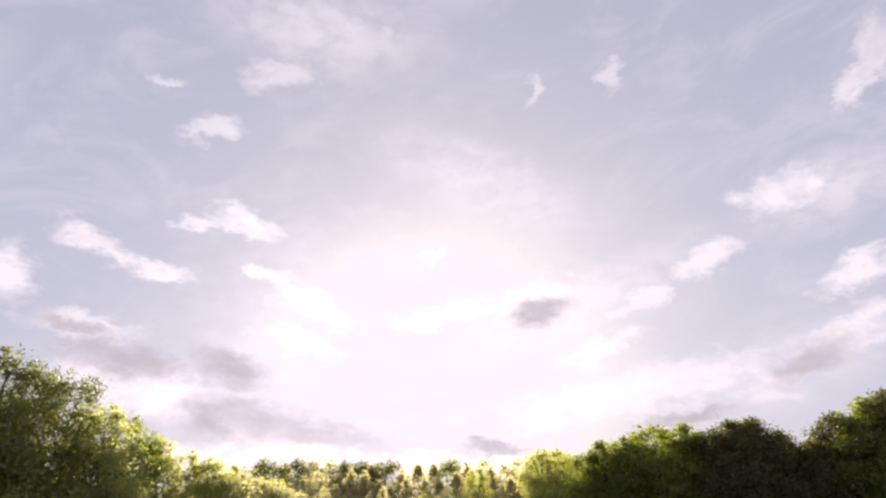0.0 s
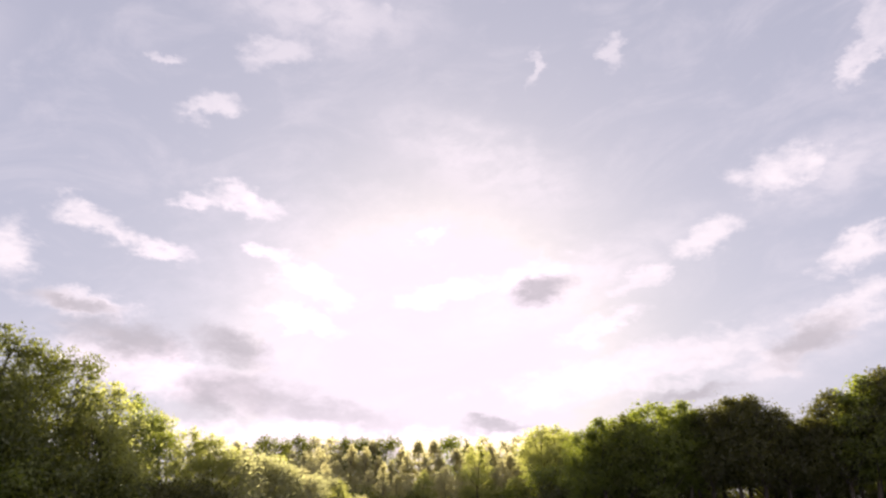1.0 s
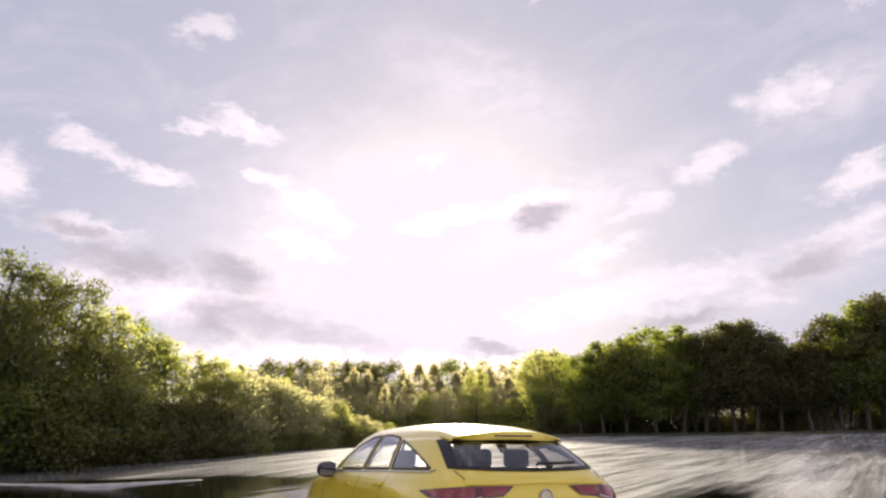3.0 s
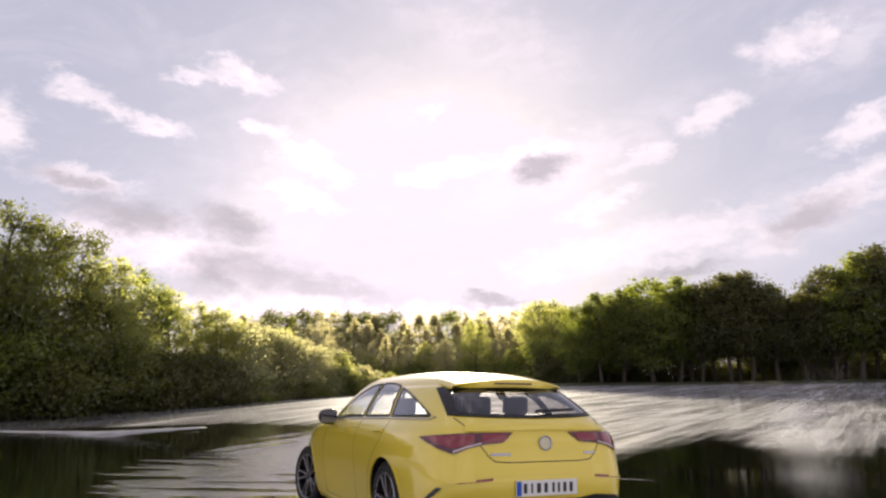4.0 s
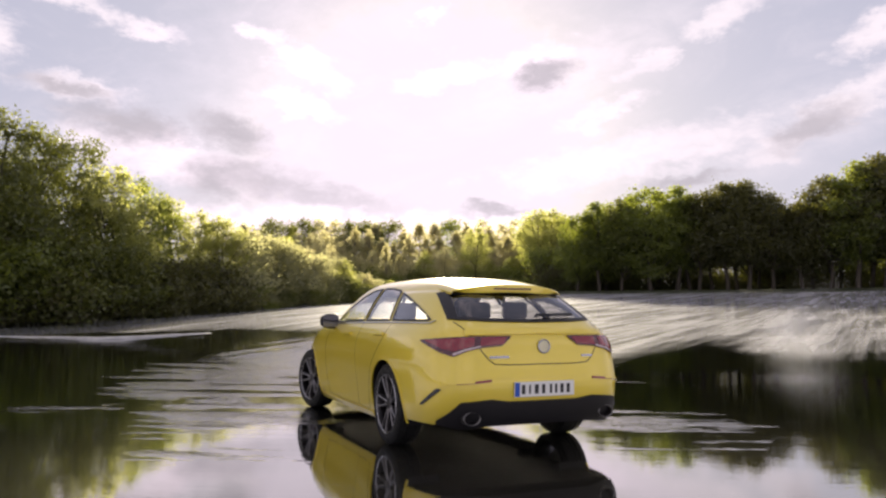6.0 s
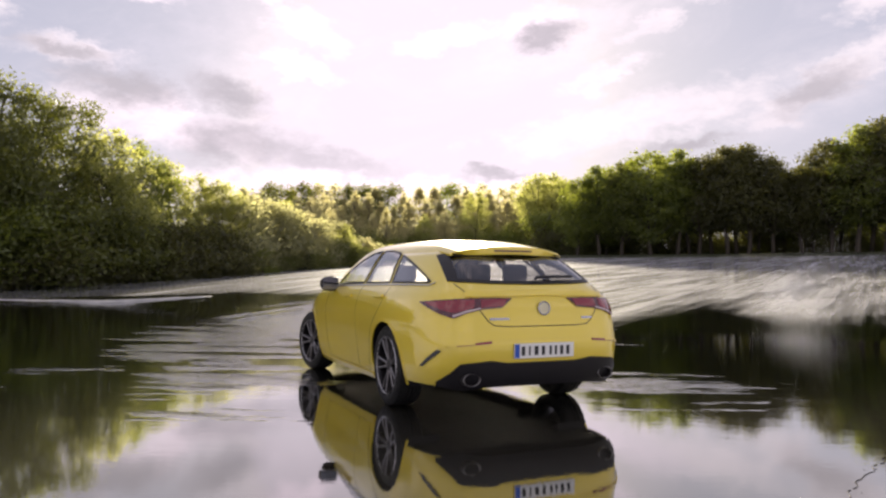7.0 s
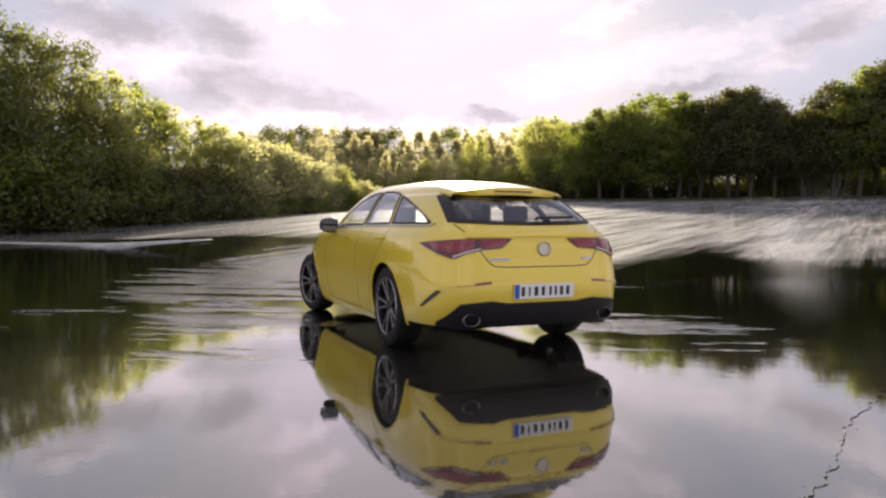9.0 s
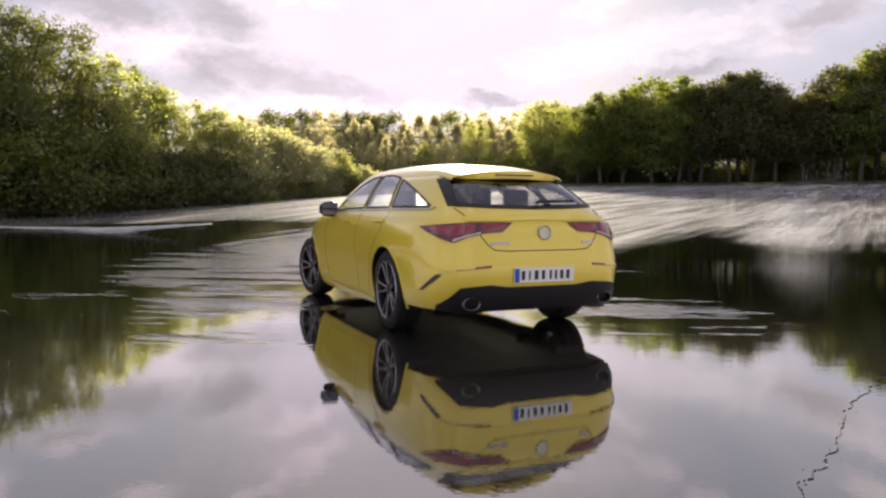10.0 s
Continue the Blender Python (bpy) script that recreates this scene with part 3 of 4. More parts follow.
def plant_all():
    # near bank: tall olive trees, then fresh ones, sinking to a hedge
    a = -56.0
    while a < -4.6:
        rc = float(np.interp(a, BEARINGS, CREST_R))
        kind = "olive" if a < -26 else PLANT.choice(("fresh", "fresh", "green")) if a < -15 else PLANT.choice(("fresh", "hedge", "pale"))
        plant(kind, a, rc + PLANT.uniform(3.0, 5.0), tops(LEFT, a) * PLANT.uniform(0.95, 1.01), 1.0 if a < -15 else 1.25)
        a += PLANT.uniform(1.7, 2.6) if a > -34 else 4.0
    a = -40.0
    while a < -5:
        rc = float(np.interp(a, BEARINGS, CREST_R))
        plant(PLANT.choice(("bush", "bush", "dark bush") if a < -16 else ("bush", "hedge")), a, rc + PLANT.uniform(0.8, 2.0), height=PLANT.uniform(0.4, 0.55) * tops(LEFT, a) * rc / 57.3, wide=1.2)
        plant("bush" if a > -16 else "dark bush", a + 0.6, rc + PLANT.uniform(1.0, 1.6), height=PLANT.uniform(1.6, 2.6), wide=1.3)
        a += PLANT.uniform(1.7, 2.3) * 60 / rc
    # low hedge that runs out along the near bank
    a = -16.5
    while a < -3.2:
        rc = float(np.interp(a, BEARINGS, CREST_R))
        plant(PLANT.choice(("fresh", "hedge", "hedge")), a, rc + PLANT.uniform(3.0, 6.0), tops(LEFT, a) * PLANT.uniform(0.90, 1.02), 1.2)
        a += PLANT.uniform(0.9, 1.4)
    # far wood, three ranks deep, mostly in leaves paled for haze
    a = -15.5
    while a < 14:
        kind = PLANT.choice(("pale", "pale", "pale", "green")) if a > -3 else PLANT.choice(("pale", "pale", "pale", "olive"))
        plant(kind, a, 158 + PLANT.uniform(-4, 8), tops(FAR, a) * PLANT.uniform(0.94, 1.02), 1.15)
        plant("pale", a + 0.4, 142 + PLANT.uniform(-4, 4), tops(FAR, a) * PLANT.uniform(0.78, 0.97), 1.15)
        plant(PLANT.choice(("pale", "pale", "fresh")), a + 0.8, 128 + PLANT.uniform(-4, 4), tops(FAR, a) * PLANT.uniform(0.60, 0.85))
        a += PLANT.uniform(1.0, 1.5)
    # row along the crest: leaf colours paint its near end sunlit, its middle darkest
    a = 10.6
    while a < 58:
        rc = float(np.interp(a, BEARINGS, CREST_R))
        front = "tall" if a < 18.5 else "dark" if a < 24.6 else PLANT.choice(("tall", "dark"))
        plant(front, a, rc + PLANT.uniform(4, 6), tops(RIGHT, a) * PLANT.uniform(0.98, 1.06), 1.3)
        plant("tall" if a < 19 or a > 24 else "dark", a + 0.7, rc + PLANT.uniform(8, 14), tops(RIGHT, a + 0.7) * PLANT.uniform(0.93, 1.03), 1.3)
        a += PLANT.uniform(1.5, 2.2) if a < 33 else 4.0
    a = 8.0
    while a < 40:
        plant(PLANT.choice(("dark bush", "bush")), a, 112 + PLANT.uniform(0, 5), height=PLANT.uniform(5.0, 8.0), wide=1.15)
        a += PLANT.uniform(1.1, 1.8)
    a = -14.0
    while a < 13:
        plant("bush", a, 122 + PLANT.uniform(0, 5), height=PLANT.uniform(4.0, 7.5), wide=1.2)
        a += PLANT.uniform(2.0, 3.0)
    for a, top in ((2.6, 6.9), (7.6, 8.0), (8.7, 8.1), (9.6, 7.6), (-1.5, 5.0)):
        plant("fresh", a, 124, top)
    for a in (9.5, 10.8, 12.2, 13.9, 27.0, 25.6, 26.3, 30.5):
        plant("fresh", a, 124 if a > 20 else 116, 5.2)
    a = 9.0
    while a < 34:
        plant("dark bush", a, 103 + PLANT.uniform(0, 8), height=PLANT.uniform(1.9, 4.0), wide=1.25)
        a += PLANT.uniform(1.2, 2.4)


plant_all()

for kind, sources in VARIANTS.items():
    for i, source in enumerate(sources):
        if (kind, i) not in USED:
            for o in (*source.children, source):
                bpy.data.objects.remove(o)


# ---- the car: u runs forward from the rear axle, v to its left, z up ----
# heights against tail, nose, half width and squareness of the plan outline
BODY_Z = (0.17, 0.24, 0.32, 0.42, 0.55, 0.68, 0.78, 0.86, 0.92, 0.96, 1.00, 1.10, 1.20, 1.27, 1.32, 1.36, 1.39, 1.41, 1.422)
BODY_TAIL = (-0.84, -0.93, -0.99, -1.02, -1.035, -1.015, -1.00, -0.985, -0.965, -0.94, -0.89, -0.76, -0.61, -0.48, -0.36, -0.22, 0.00, 0.30, 0.60)
BODY_NOSE = (3.40, 3.52, 3.59, 3.63, 3.65, 3.62, 3.55, 3.42, 3.20, 2.90, 2.52, 2.32, 2.12, 1.95, 1.80, 1.64, 1.44, 1.22, 1.00)
BODY_HALF = (0.83, 0.865, 0.885, 0.90, 0.905, 0.905, 0.900, 0.883, 0.860, 0.838, 0.812, 0.757, 0.698, 0.65, 0.605, 0.545, 0.46, 0.345, 0.18)
MID = 1.15


def spline(z, zs, vs):
    """Monotone cubic through (zs, vs)."""
    z = min(max(z, zs[0]), zs[-1])
    i = max(k for k in range(len(zs) - 1) if zs[k] <= z)
    d = [(vs[k + 1] - vs[k]) / (zs[k + 1] - zs[k]) for k in range(len(zs) - 1)]

    def slope(k):
        if k == 0 or k == len(zs) - 1:
            return d[0] if k == 0 else d[-1]
        return 0.0 if d[k - 1] * d[k] <= 0 else 2 * d[k - 1] * d[k] / (d[k - 1] + d[k])
    h = zs[i + 1] - zs[i]
    s = (z - zs[i]) / h
    return ((1 + 2 * s) * (1 - s) ** 2 * vs[i] + s * (1 - s) ** 2 * h * slope(i)
            + s * s * (3 - 2 * s) * vs[i + 1] + s * s * (s - 1) * h * slope(i + 1))


def body_at(z):
    return spline(z, BODY_Z, BODY_TAIL), spline(z, BODY_Z, BODY_NOSE), spline(z, BODY_Z, BODY_HALF)


def squareness(z, rear):
    if not rear:
        top = min(max((z - 1.15) / 0.26, 0), 1)
        return 3.4 * (1 - top) + 2.6 * top
    return spline(z, (0.2, 0.7, 1.0, 1.25, 1.42), (6.4, 6.2, 5.2, 4.2, 2.6))


def haunch(u, z):
    """How far the wings stand out over the wheels, and the waist draws in between."""
    over = math.exp(-((u - 0.05) / 0.48) ** 2) + math.exp(-((u - 2.72) / 0.5) ** 2)
    band = math.exp(-((z - 0.60) / 0.24) ** 2)
    waist = math.exp(-((u - 1.4) / 0.8) ** 2) * math.exp(-((z - 0.42) / 0.16) ** 2)
    return 0.022 * over * band - 0.025 * waist


def side_v(u, z):
    """Half width of the body at u along it and the height z."""
    tail, nose, half = body_at(z)
    rear = u < MID
    n = squareness(z, rear)
    s = abs(u - MID) / (MID - tail if rear else nose - MID)
    return (half + haunch(u, z)) * max(1 - s ** n, 0) ** (1 / n)


def tail_u(v, z):
    """The tail's surface at v across it and the height z."""
    tail, nose, half = body_at(z)
    n = squareness(z, True)
    return MID - (MID - tail) * max(1 - min(abs(v) / half, 1) ** n, 0) ** (1 / n)


def roof_z(u, v):
    """Height of the body's upper skin over a place."""
    low, high = 0.9, 1.422
    for step in range(22):
        z = (low + high) / 2
        tail, nose, half = body_at(z)
        rear = u < MID
        n = squareness(z, rear)
        if (abs(u - MID) / (MID - tail if rear else nose - MID)) ** n + (abs(v) / half) ** n < 1:
            low = z
        else:
            high = z
    return low


def on_side(u, z, sign=1):
    return Vector((u, sign * side_v(u, z), z))


def on_tail(v, z, sign=1):
    """v may pass the corner: then it runs on along the side."""
    return Vector((tail_u(v, z), v, z))


def round_tail(q, z, sign=1):
    """q from 0 (middle of the tail) over 1 (the corner) to 2 (the side at the middle of the car)."""
    tail, nose, half = body_at(z)
    n = squareness(z, True)
    # equal steps of v first, then of u
    corner = half * 0.5 ** (1 / n)
    if q <= 1:
        v = corner * q
        return Vector((MID - (MID - tail) * (1 - (v / half) ** n) ** (1 / n), sign * v, z))
    s = 0.5 ** (1 / n) * (2 - q)
    u = MID - (MID - tail) * s
    return Vector((u, sign * (half + haunch(u, z)) * (1 - s ** n) ** (1 / n), z))


def lifted(surface, a, z, sign, off):
    """The surface's point, moved outwards by off."""
    p, e = surface(a, z, sign), 0.004
    n = (surface(a + e, z, sign) - surface(a - e, z, sign)).cross(surface(a, z + e, sign) - surface(a, z - e, sign))
    if n.length < 1e-9:
        return p
    n.normalize()
    if n.dot(p - Vector((MID, 0, 0.6))) < 0:
        n = -n
    return p + n * off


def to_car(p):
    """From (u, v, z) to the car's own x (right), y (forward), z."""
    return Vector((-p[1], p[0], p[2]))


def resample(points, n):
    """n + 1 points at even steps along a line of (a, z)."""
    pts = np.array(points, float)
    run = np.concatenate(((0,), np.cumsum(np.linalg.norm(np.diff(pts, axis=0), axis=1))))
    s = np.linspace(0, run[-1], n + 1)
    return np.stack((np.interp(s, run, pts[:, 0]), np.interp(s, run, pts[:, 1])), 1)


def patch(surface, low, high, n, m, off, sign=1, skirt=0.012):
    """A panel on the body between a lower and an upper line, standing off it, its rim turned in."""
    bm = bmesh.new()
    lo, hi = resample(low, n), resample(high, n)
    grid = []
    for j in range(m + 1):
        s = j / m
        grid.append([bm.verts.new(to_car(lifted(surface, *(lo[i] * (1 - s) + hi[i] * s), sign, off))) for i in range(n + 1)])
    for j in range(m):
        for i in range(n):
            bm.faces.new((grid[j][i], grid[j][i + 1], grid[j + 1][i + 1], grid[j + 1][i]))
    if skirt:
        rim = [(0, i) for i in range(n)] + [(j, n) for j in range(m)] + [(m, i) for i in range(n, 0, -1)] + [(j, 0) for j in range(m, 0, -1)]
        inner = []
        for j, i in rim:
            s = j / m
            inner.append(bm.verts.new(to_car(lifted(surface, *(lo[i] * (1 - s) + hi[i] * s), sign, off - skirt))))
        for k in range(len(rim)):
            a, b = rim[k], rim[(k + 1) % len(rim)]
            if grid[a[0]][a[1]] is not grid[b[0]][b[1]]:
                bm.faces.new((grid[a[0]][a[1]], grid[b[0]][b[1]], inner[(k + 1) % len(rim)], inner[k]))
    return bm


def ribbon(surface, points, width, off, sign=1, closed=False, n=40):
    """A thin strip that follows a line of (a, z) on the body."""
    bm = bmesh.new()
    pts = resample(points + ([points[0]] if closed else []), n)
    left, right = [], []
    here = [lifted(surface, *p, sign, off) for p in pts]
    for i, p in enumerate(here):
        a, b = here[max(i - 1, 0)], here[min(i + 1, n)]
        if closed and i in (0, n):
            a, b = here[n - 1], here[1]
        out = (lifted(surface, *pts[i], sign, off + 0.05) - p).normalized()
        side = (b - a).cross(out).normalized() * width / 2
        left.append((bm.verts.new(to_car(p + side)), bm.verts.new(to_car(p + side - out * 0.012))))
        right.append((bm.verts.new(to_car(p - side)), bm.verts.new(to_car(p - side - out * 0.012))))
    for i in range(n):
        bm.faces.new((left[i][0], left[i + 1][0], right[i + 1][0], right[i][0]))
        bm.faces.new((left[i][0], left[i][1], left[i + 1][1], left[i + 1][0]))
        bm.faces.new((right[i][0], right[i + 1][0], right[i + 1][1], right[i][1]))
    return bm


def inside_poly(a, z, poly):
    hit = False
    for (x0, y0), (x1, y1) in zip(poly, poly[1:] + poly[:1]):
        if (y0 > z) != (y1 > z) and a < (x1 - x0) * (z - y0) / (y1 - y0) + x0:
            hit = not hit
    return hit


WHEELS = (0.0, 2.729)
ARCH, HUB_Z, TYRE_R = 0.368, 0.335, 0.335
# side windows as lower and upper lines of (u, z)
FRONT_LOW, FRONT_TOP = [(1.86, 0.995), (0.90, 1.018)], [(1.86, 0.998), (1.62, 1.13), (1.36, 1.245), (1.12, 1.305), (0.90, 1.318)]
REAR_LOW, REAR_TOP = [(0.83, 1.019), (0.19, 1.025)], [(0.83, 1.319), (0.60, 1.312), (0.40, 1.290), (0.33, 1.278)]
QUARTER_LOW, QUARTER_TOP = [(0.12, 1.026), (-0.53, 1.026)], [(0.25, 1.262), (0.05, 1.215), (-0.20, 1.145), (-0.40, 1.080), (-0.53, 1.032)]
GLASS_LOW, GLASS_TOP = [(-0.60, 1.040), (-0.35, 1.028), (0, 1.022), (0.35, 1.028), (0.60, 1.040)], [(-0.53, 1.235), (-0.3, 1.250), (0, 1.256), (0.3, 1.250), (0.53, 1.235)]
SCREEN = (1.03, 1.30)


def shell(off, material, name, car, label=""):
    """The body's skin, stacked outlines from sill to roof, with its windows and wheel arches open."""
    zs = list(np.arange(0.17, 1.27, 0.022)) + list(np.arange(1.27, 1.40, 0.012)) + [1.40, 1.407, 1.413, 1.418, 1.422]
    around = 380
    holes = [lo + hi[::-1] for lo, hi in ((FRONT_LOW, FRONT_TOP), (REAR_LOW, REAR_TOP), (QUARTER_LOW, QUARTER_TOP))]
    pane = GLASS_LOW + GLASS_TOP[::-1]
    verts, faces = [], []
    for z in zs:
        tail, nose, half = body_at(z)
        line = []
        for i in range(1400):
            a = 2 * math.pi * i / 1400
            rear = math.cos(a) > 0
            n = squareness(z, rear)
            u = MID - (MID - tail) * math.cos(a) ** (2 / n) if rear else MID + (nose - MID) * (-math.cos(a)) ** (2 / n)
            v = math.copysign((half + haunch(u, z)) * abs(math.sin(a)) ** (2 / n), math.sin(a))
            line.append((u, v))
        pts = np.array(line + line[:1])
        run = np.concatenate(((0,), np.cumsum(np.linalg.norm(np.diff(pts, axis=0), axis=1))))
        s = np.linspace(0, run[-1], around, endpoint=False)
        row = np.stack((np.interp(s, run, pts[:, 0]), np.interp(s, run, pts[:, 1])), 1)
        for u, v in row:
            w = math.hypot(0.55 * (u - MID), v) + 1e-6
            verts.append([u - off * 0.55 * (u - MID) / w, v - off * v / w, z - off * (0.9 if z > 1.2 else 0)])
    for j in range(len(zs) - 1):
        for i in range(around):
            k = (i + 1) % around
            f = (j * around + i, j * around + k, (j + 1) * around + k, (j + 1) * around + i)
            u, v, z = (sum(verts[q][c] for q in f) / 4 for c in range(3))
            z += off * (0.9 if z > 1.2 else 0)
            if u < 1.95 and abs(v) > 0.45 and any(inside_poly(u, z, h) for h in holes):
                continue
            if u < 0 and inside_poly(v, z, pane) and u < tail_u(v, z) + 0.08 + off:
                continue
            if SCREEN[0] < z < SCREEN[1] and u > 1.3 and abs(v) < 0.62 - 0.35 * (z - 1.03):
                continue
            if u < -0.30 and z < 0.262 + (0.05 if abs(v) < 0.66 else 0):
                continue
            if abs(v) > 0.4 and any(all(math.hypot(verts[q][0] - w, verts[q][2] - HUB_Z) < ARCH for q in f) for w in WHEELS):
                continue
            faces.append(f)
    # draw the rim of each arch onto its circle
    for f in faces:
        for q in f:
            u, v, z = verts[q]
            for w in WHEELS:
                d = math.hypot(u - w, z - HUB_Z)
                if abs(v) > 0.4 and 1e-6 < d < ARCH:
                    u2, z2 = w + (u - w) * ARCH / d, max(HUB_Z + (z - HUB_Z) * ARCH / d, 0.17)
                    verts[q] = [u2, math.copysign(max(side_v(u2, z2) - off, 0.3), v), z2]
    faces.append(tuple((len(zs) - 1) * around + i for i in range(around)))
    used = sorted({q for f in faces for q in f})
    place = {q: i for i, q in enumerate(used)}
    me = mesh_of(name, [to_car(verts[q]) for q in used], [tuple(place[q] for q in f) for f in faces], material)
    bm = bmesh.new()
    bm.from_mesh(me)
    bmesh.ops.recalc_face_normals(bm, faces=bm.faces)
    bm.to_mesh(me)
    bm.free()
    return child(name, me, car, label)


def make_wheel(car, u, v, turn, sign):
    """A wheel with its face towards +x when sign is 1; sits under the car."""
    hub = new("wheel")
    hub.parent = car
    hub.matrix_basis = pose(-v, u, HUB_Z, 0, 0, turn) @ Matrix.Diagonal((sign, 1, 1, 1))
    R = TYRE_R
    tyre = lathe([(-0.105, 0.235), (-0.115, 0.27), (-0.112, R - 0.03), (-0.095, R - 0.008), (-0.06, R), (-0.02, R + 0.001), (-0.018, R - 0.006),
                  (-0.010, R - 0.006), (-0.008, R + 0.001), (0.02, R + 0.001), (0.022, R - 0.006), (0.030, R - 0.006), (0.032, R + 0.001), (0.06, R),
                  (0.095, R - 0.008), (0.112, R - 0.03), (0.115, 0.275), (0.105, 0.243), (0.09, 0.235)], 72)
    part("tyre", tyre, RUBBER, hub, smooth=True)
    ring = lathe([(0.104, 0.243), (0.110, 0.240), (0.106, 0.228), (0.085, 0.222), (-0.09, 0.215), (-0.10, 0.235), (-0.085, 0.232)], 72)
    rim = part("rim", ring, DARK_METAL, hub, "dark alloy rim", smooth=True)
    edge = lathe([(0.1055, 0.2435), (0.112, 0.2405), (0.1075, 0.2335)], 72)
    part("rim_edge", edge, BRIGHT_METAL, rim, "bright machined rim edge", smooth=True)
    for i in range(5):
        for fork in (-1, 1):
            bm = bmesh.new()
            a0, a1 = 2 * math.pi * i / 5 + fork * 0.22, 2 * math.pi * i / 5 + fork * 0.20
            profile = []
            for s, r, wide, x in ((0, 0.040, 0.013, 0.080), (0.5, 0.13, 0.0085, 0.092), (0.8, 0.185, 0.008, 0.097), (1, 0.234, 0.015, 0.101)):
                a = a0 + (a1 - a0) * s
                c, d = Vector((0, math.cos(a), math.sin(a))), Vector((0, -math.sin(a), math.cos(a)))
                profile.append([bm.verts.new(Vector((x + dx, 0, 0)) + c * r + d * dw) for dx, dw in ((-0.045, -wide), (0, -wide), (0.006, 0), (0, wide), (-0.045, wide))])
            for one, two in zip(profile, profile[1:]):
                for j in range(5):
                    bm.faces.new((one[j], one[(j + 1) % 5], two[(j + 1) % 5], two[j]))
            part("spoke", bm, SPOKE_METAL, rim)
    part("hub_cap", lathe([(0.05, 0.055), (0.082, 0.052), (0.088, 0.035), (0.090, 0.0005)], 24), DARK_METAL, rim, smooth=True)
    part("brake_disc", lathe([(0.0, 0.03), (0.022, 0.06), (0.022, 0.172), (-0.006, 0.172), (-0.006, 0.03)], 48), DISC, hub, smooth=False)
    bm = bmesh.new()
    box(bm, (-0.02, 0.11, -0.08), (0.045, 0.19, 0.08), 0.015)
    part("brake_caliper", bm, BLACK, hub)
    return hub


def make_seat(car, name, v, u, wide, heads):
    seat = new(name)
    seat.parent = car
    seat.location = (-v, u, 0)
    bm = bmesh.new()
    box(bm, (-wide / 2, -0.25, 0.42), (wide / 2, 0.27, 0.58), 0.05)
    part("cushion", bm, SEAT, seat, smooth=True)
    bm = bmesh.new()
    box(bm, (-wide / 2, -0.07, 0.52), (wide / 2, 0.07, 1.02), 0.055)
    bmesh.ops.rotate(bm, verts=bm.verts, cent=(0, 0, 0.55), matrix=Matrix.Rotation(radians(14), 3, "X"))
    bmesh.ops.translate(bm, verts=bm.verts, vec=(0, -0.24, 0))
    part("backrest", bm, SEAT, seat, smooth=True)
    for x in heads:
        bm = bmesh.new()
        box(bm, (x - 0.12, -0.42, 1.03), (x + 0.12, -0.33, 1.19), 0.035)
        part("headrest", bm, SEAT, seat, smooth=True)
    return seat


def make_mirror(car, sign):
    bm = bmesh.new()
    made = bmesh.ops.create_uvsphere(bm, u_segments=20, v_segments=12, radius=1.0)
    for v in made["verts"]:
        x, y, z = v.co
        f = 1 if y > 0 else 0.45
        v.co = (math.copysign(abs(x) ** 0.7, x) * 0.100, y * 0.095 * f, math.copysign(abs(z) ** 0.75, z) * 0.080 * (1 - 0.15 * x * -sign))
    bmesh.ops.translate(bm, verts=bm.verts, vec=(-sign * 0.905, 1.80, 1.005))
    mirror = part("door_mirror", bm, BLACK, car, "black door mirror", smooth=True)
    bm = bmesh.new()
    box(bm, (-0.085, -0.012, -0.062), (0.085, 0.0, 0.062), 0.004)
    bmesh.ops.translate(bm, verts=bm.verts, vec=(-sign * 0.905, 1.757, 1.005))
    part("mirror_glass", bm, MIRROR, mirror, "dark tinted mirror glass")
    bm = bmesh.new()
    box(bm, (-0.06, -0.03, -0.015), (0.06, 0.03, 0.015), 0.01)
    bmesh.ops.rotate(bm, verts=bm.verts, cent=(0, 0, 0), matrix=Matrix.Rotation(sign * radians(25), 3, "Y"))
    bmesh.ops.translate(bm, verts=bm.verts, vec=(-sign * 0.815, 1.80, 0.955))
    part("mirror_arm", bm, GLOSS, mirror)


def make_plate(car):
    plate = new("number_plate")
    plate.parent = car
    plate.matrix_basis = pose(0, -1.046, 0.519, 2, 0, 0)
    bm = bmesh.new()
    box(bm, (-0.260, -0.004, -0.055), (0.260, 0.006, 0.055), 0.003)
    part("plate", bm, PLATE_WHITE, plate, "white plate with dark unreadable marks")
    bm = bmesh.new()
    box(bm, (-0.257, -0.007, -0.051), (-0.217, -0.003, 0.051), 0.001)
    part("plate_strip", bm, PLATE_BLUE, plate, "blue plate strip")
    for x, w in ((-0.185, 0.045), (-0.130, 0.022), (-0.072, 0.050), (-0.012, 0.042), (0.052, 0.030), (0.098, 0.030), (0.150, 0.042), (0.205, 0.042)):
        bm = bmesh.new()
        box(bm, (x - w * 0.33, -0.0065, -0.034), (x + w * 0.33, -0.0035, 0.034), 0.001)
        part("plate_mark", bm, INK, plate)


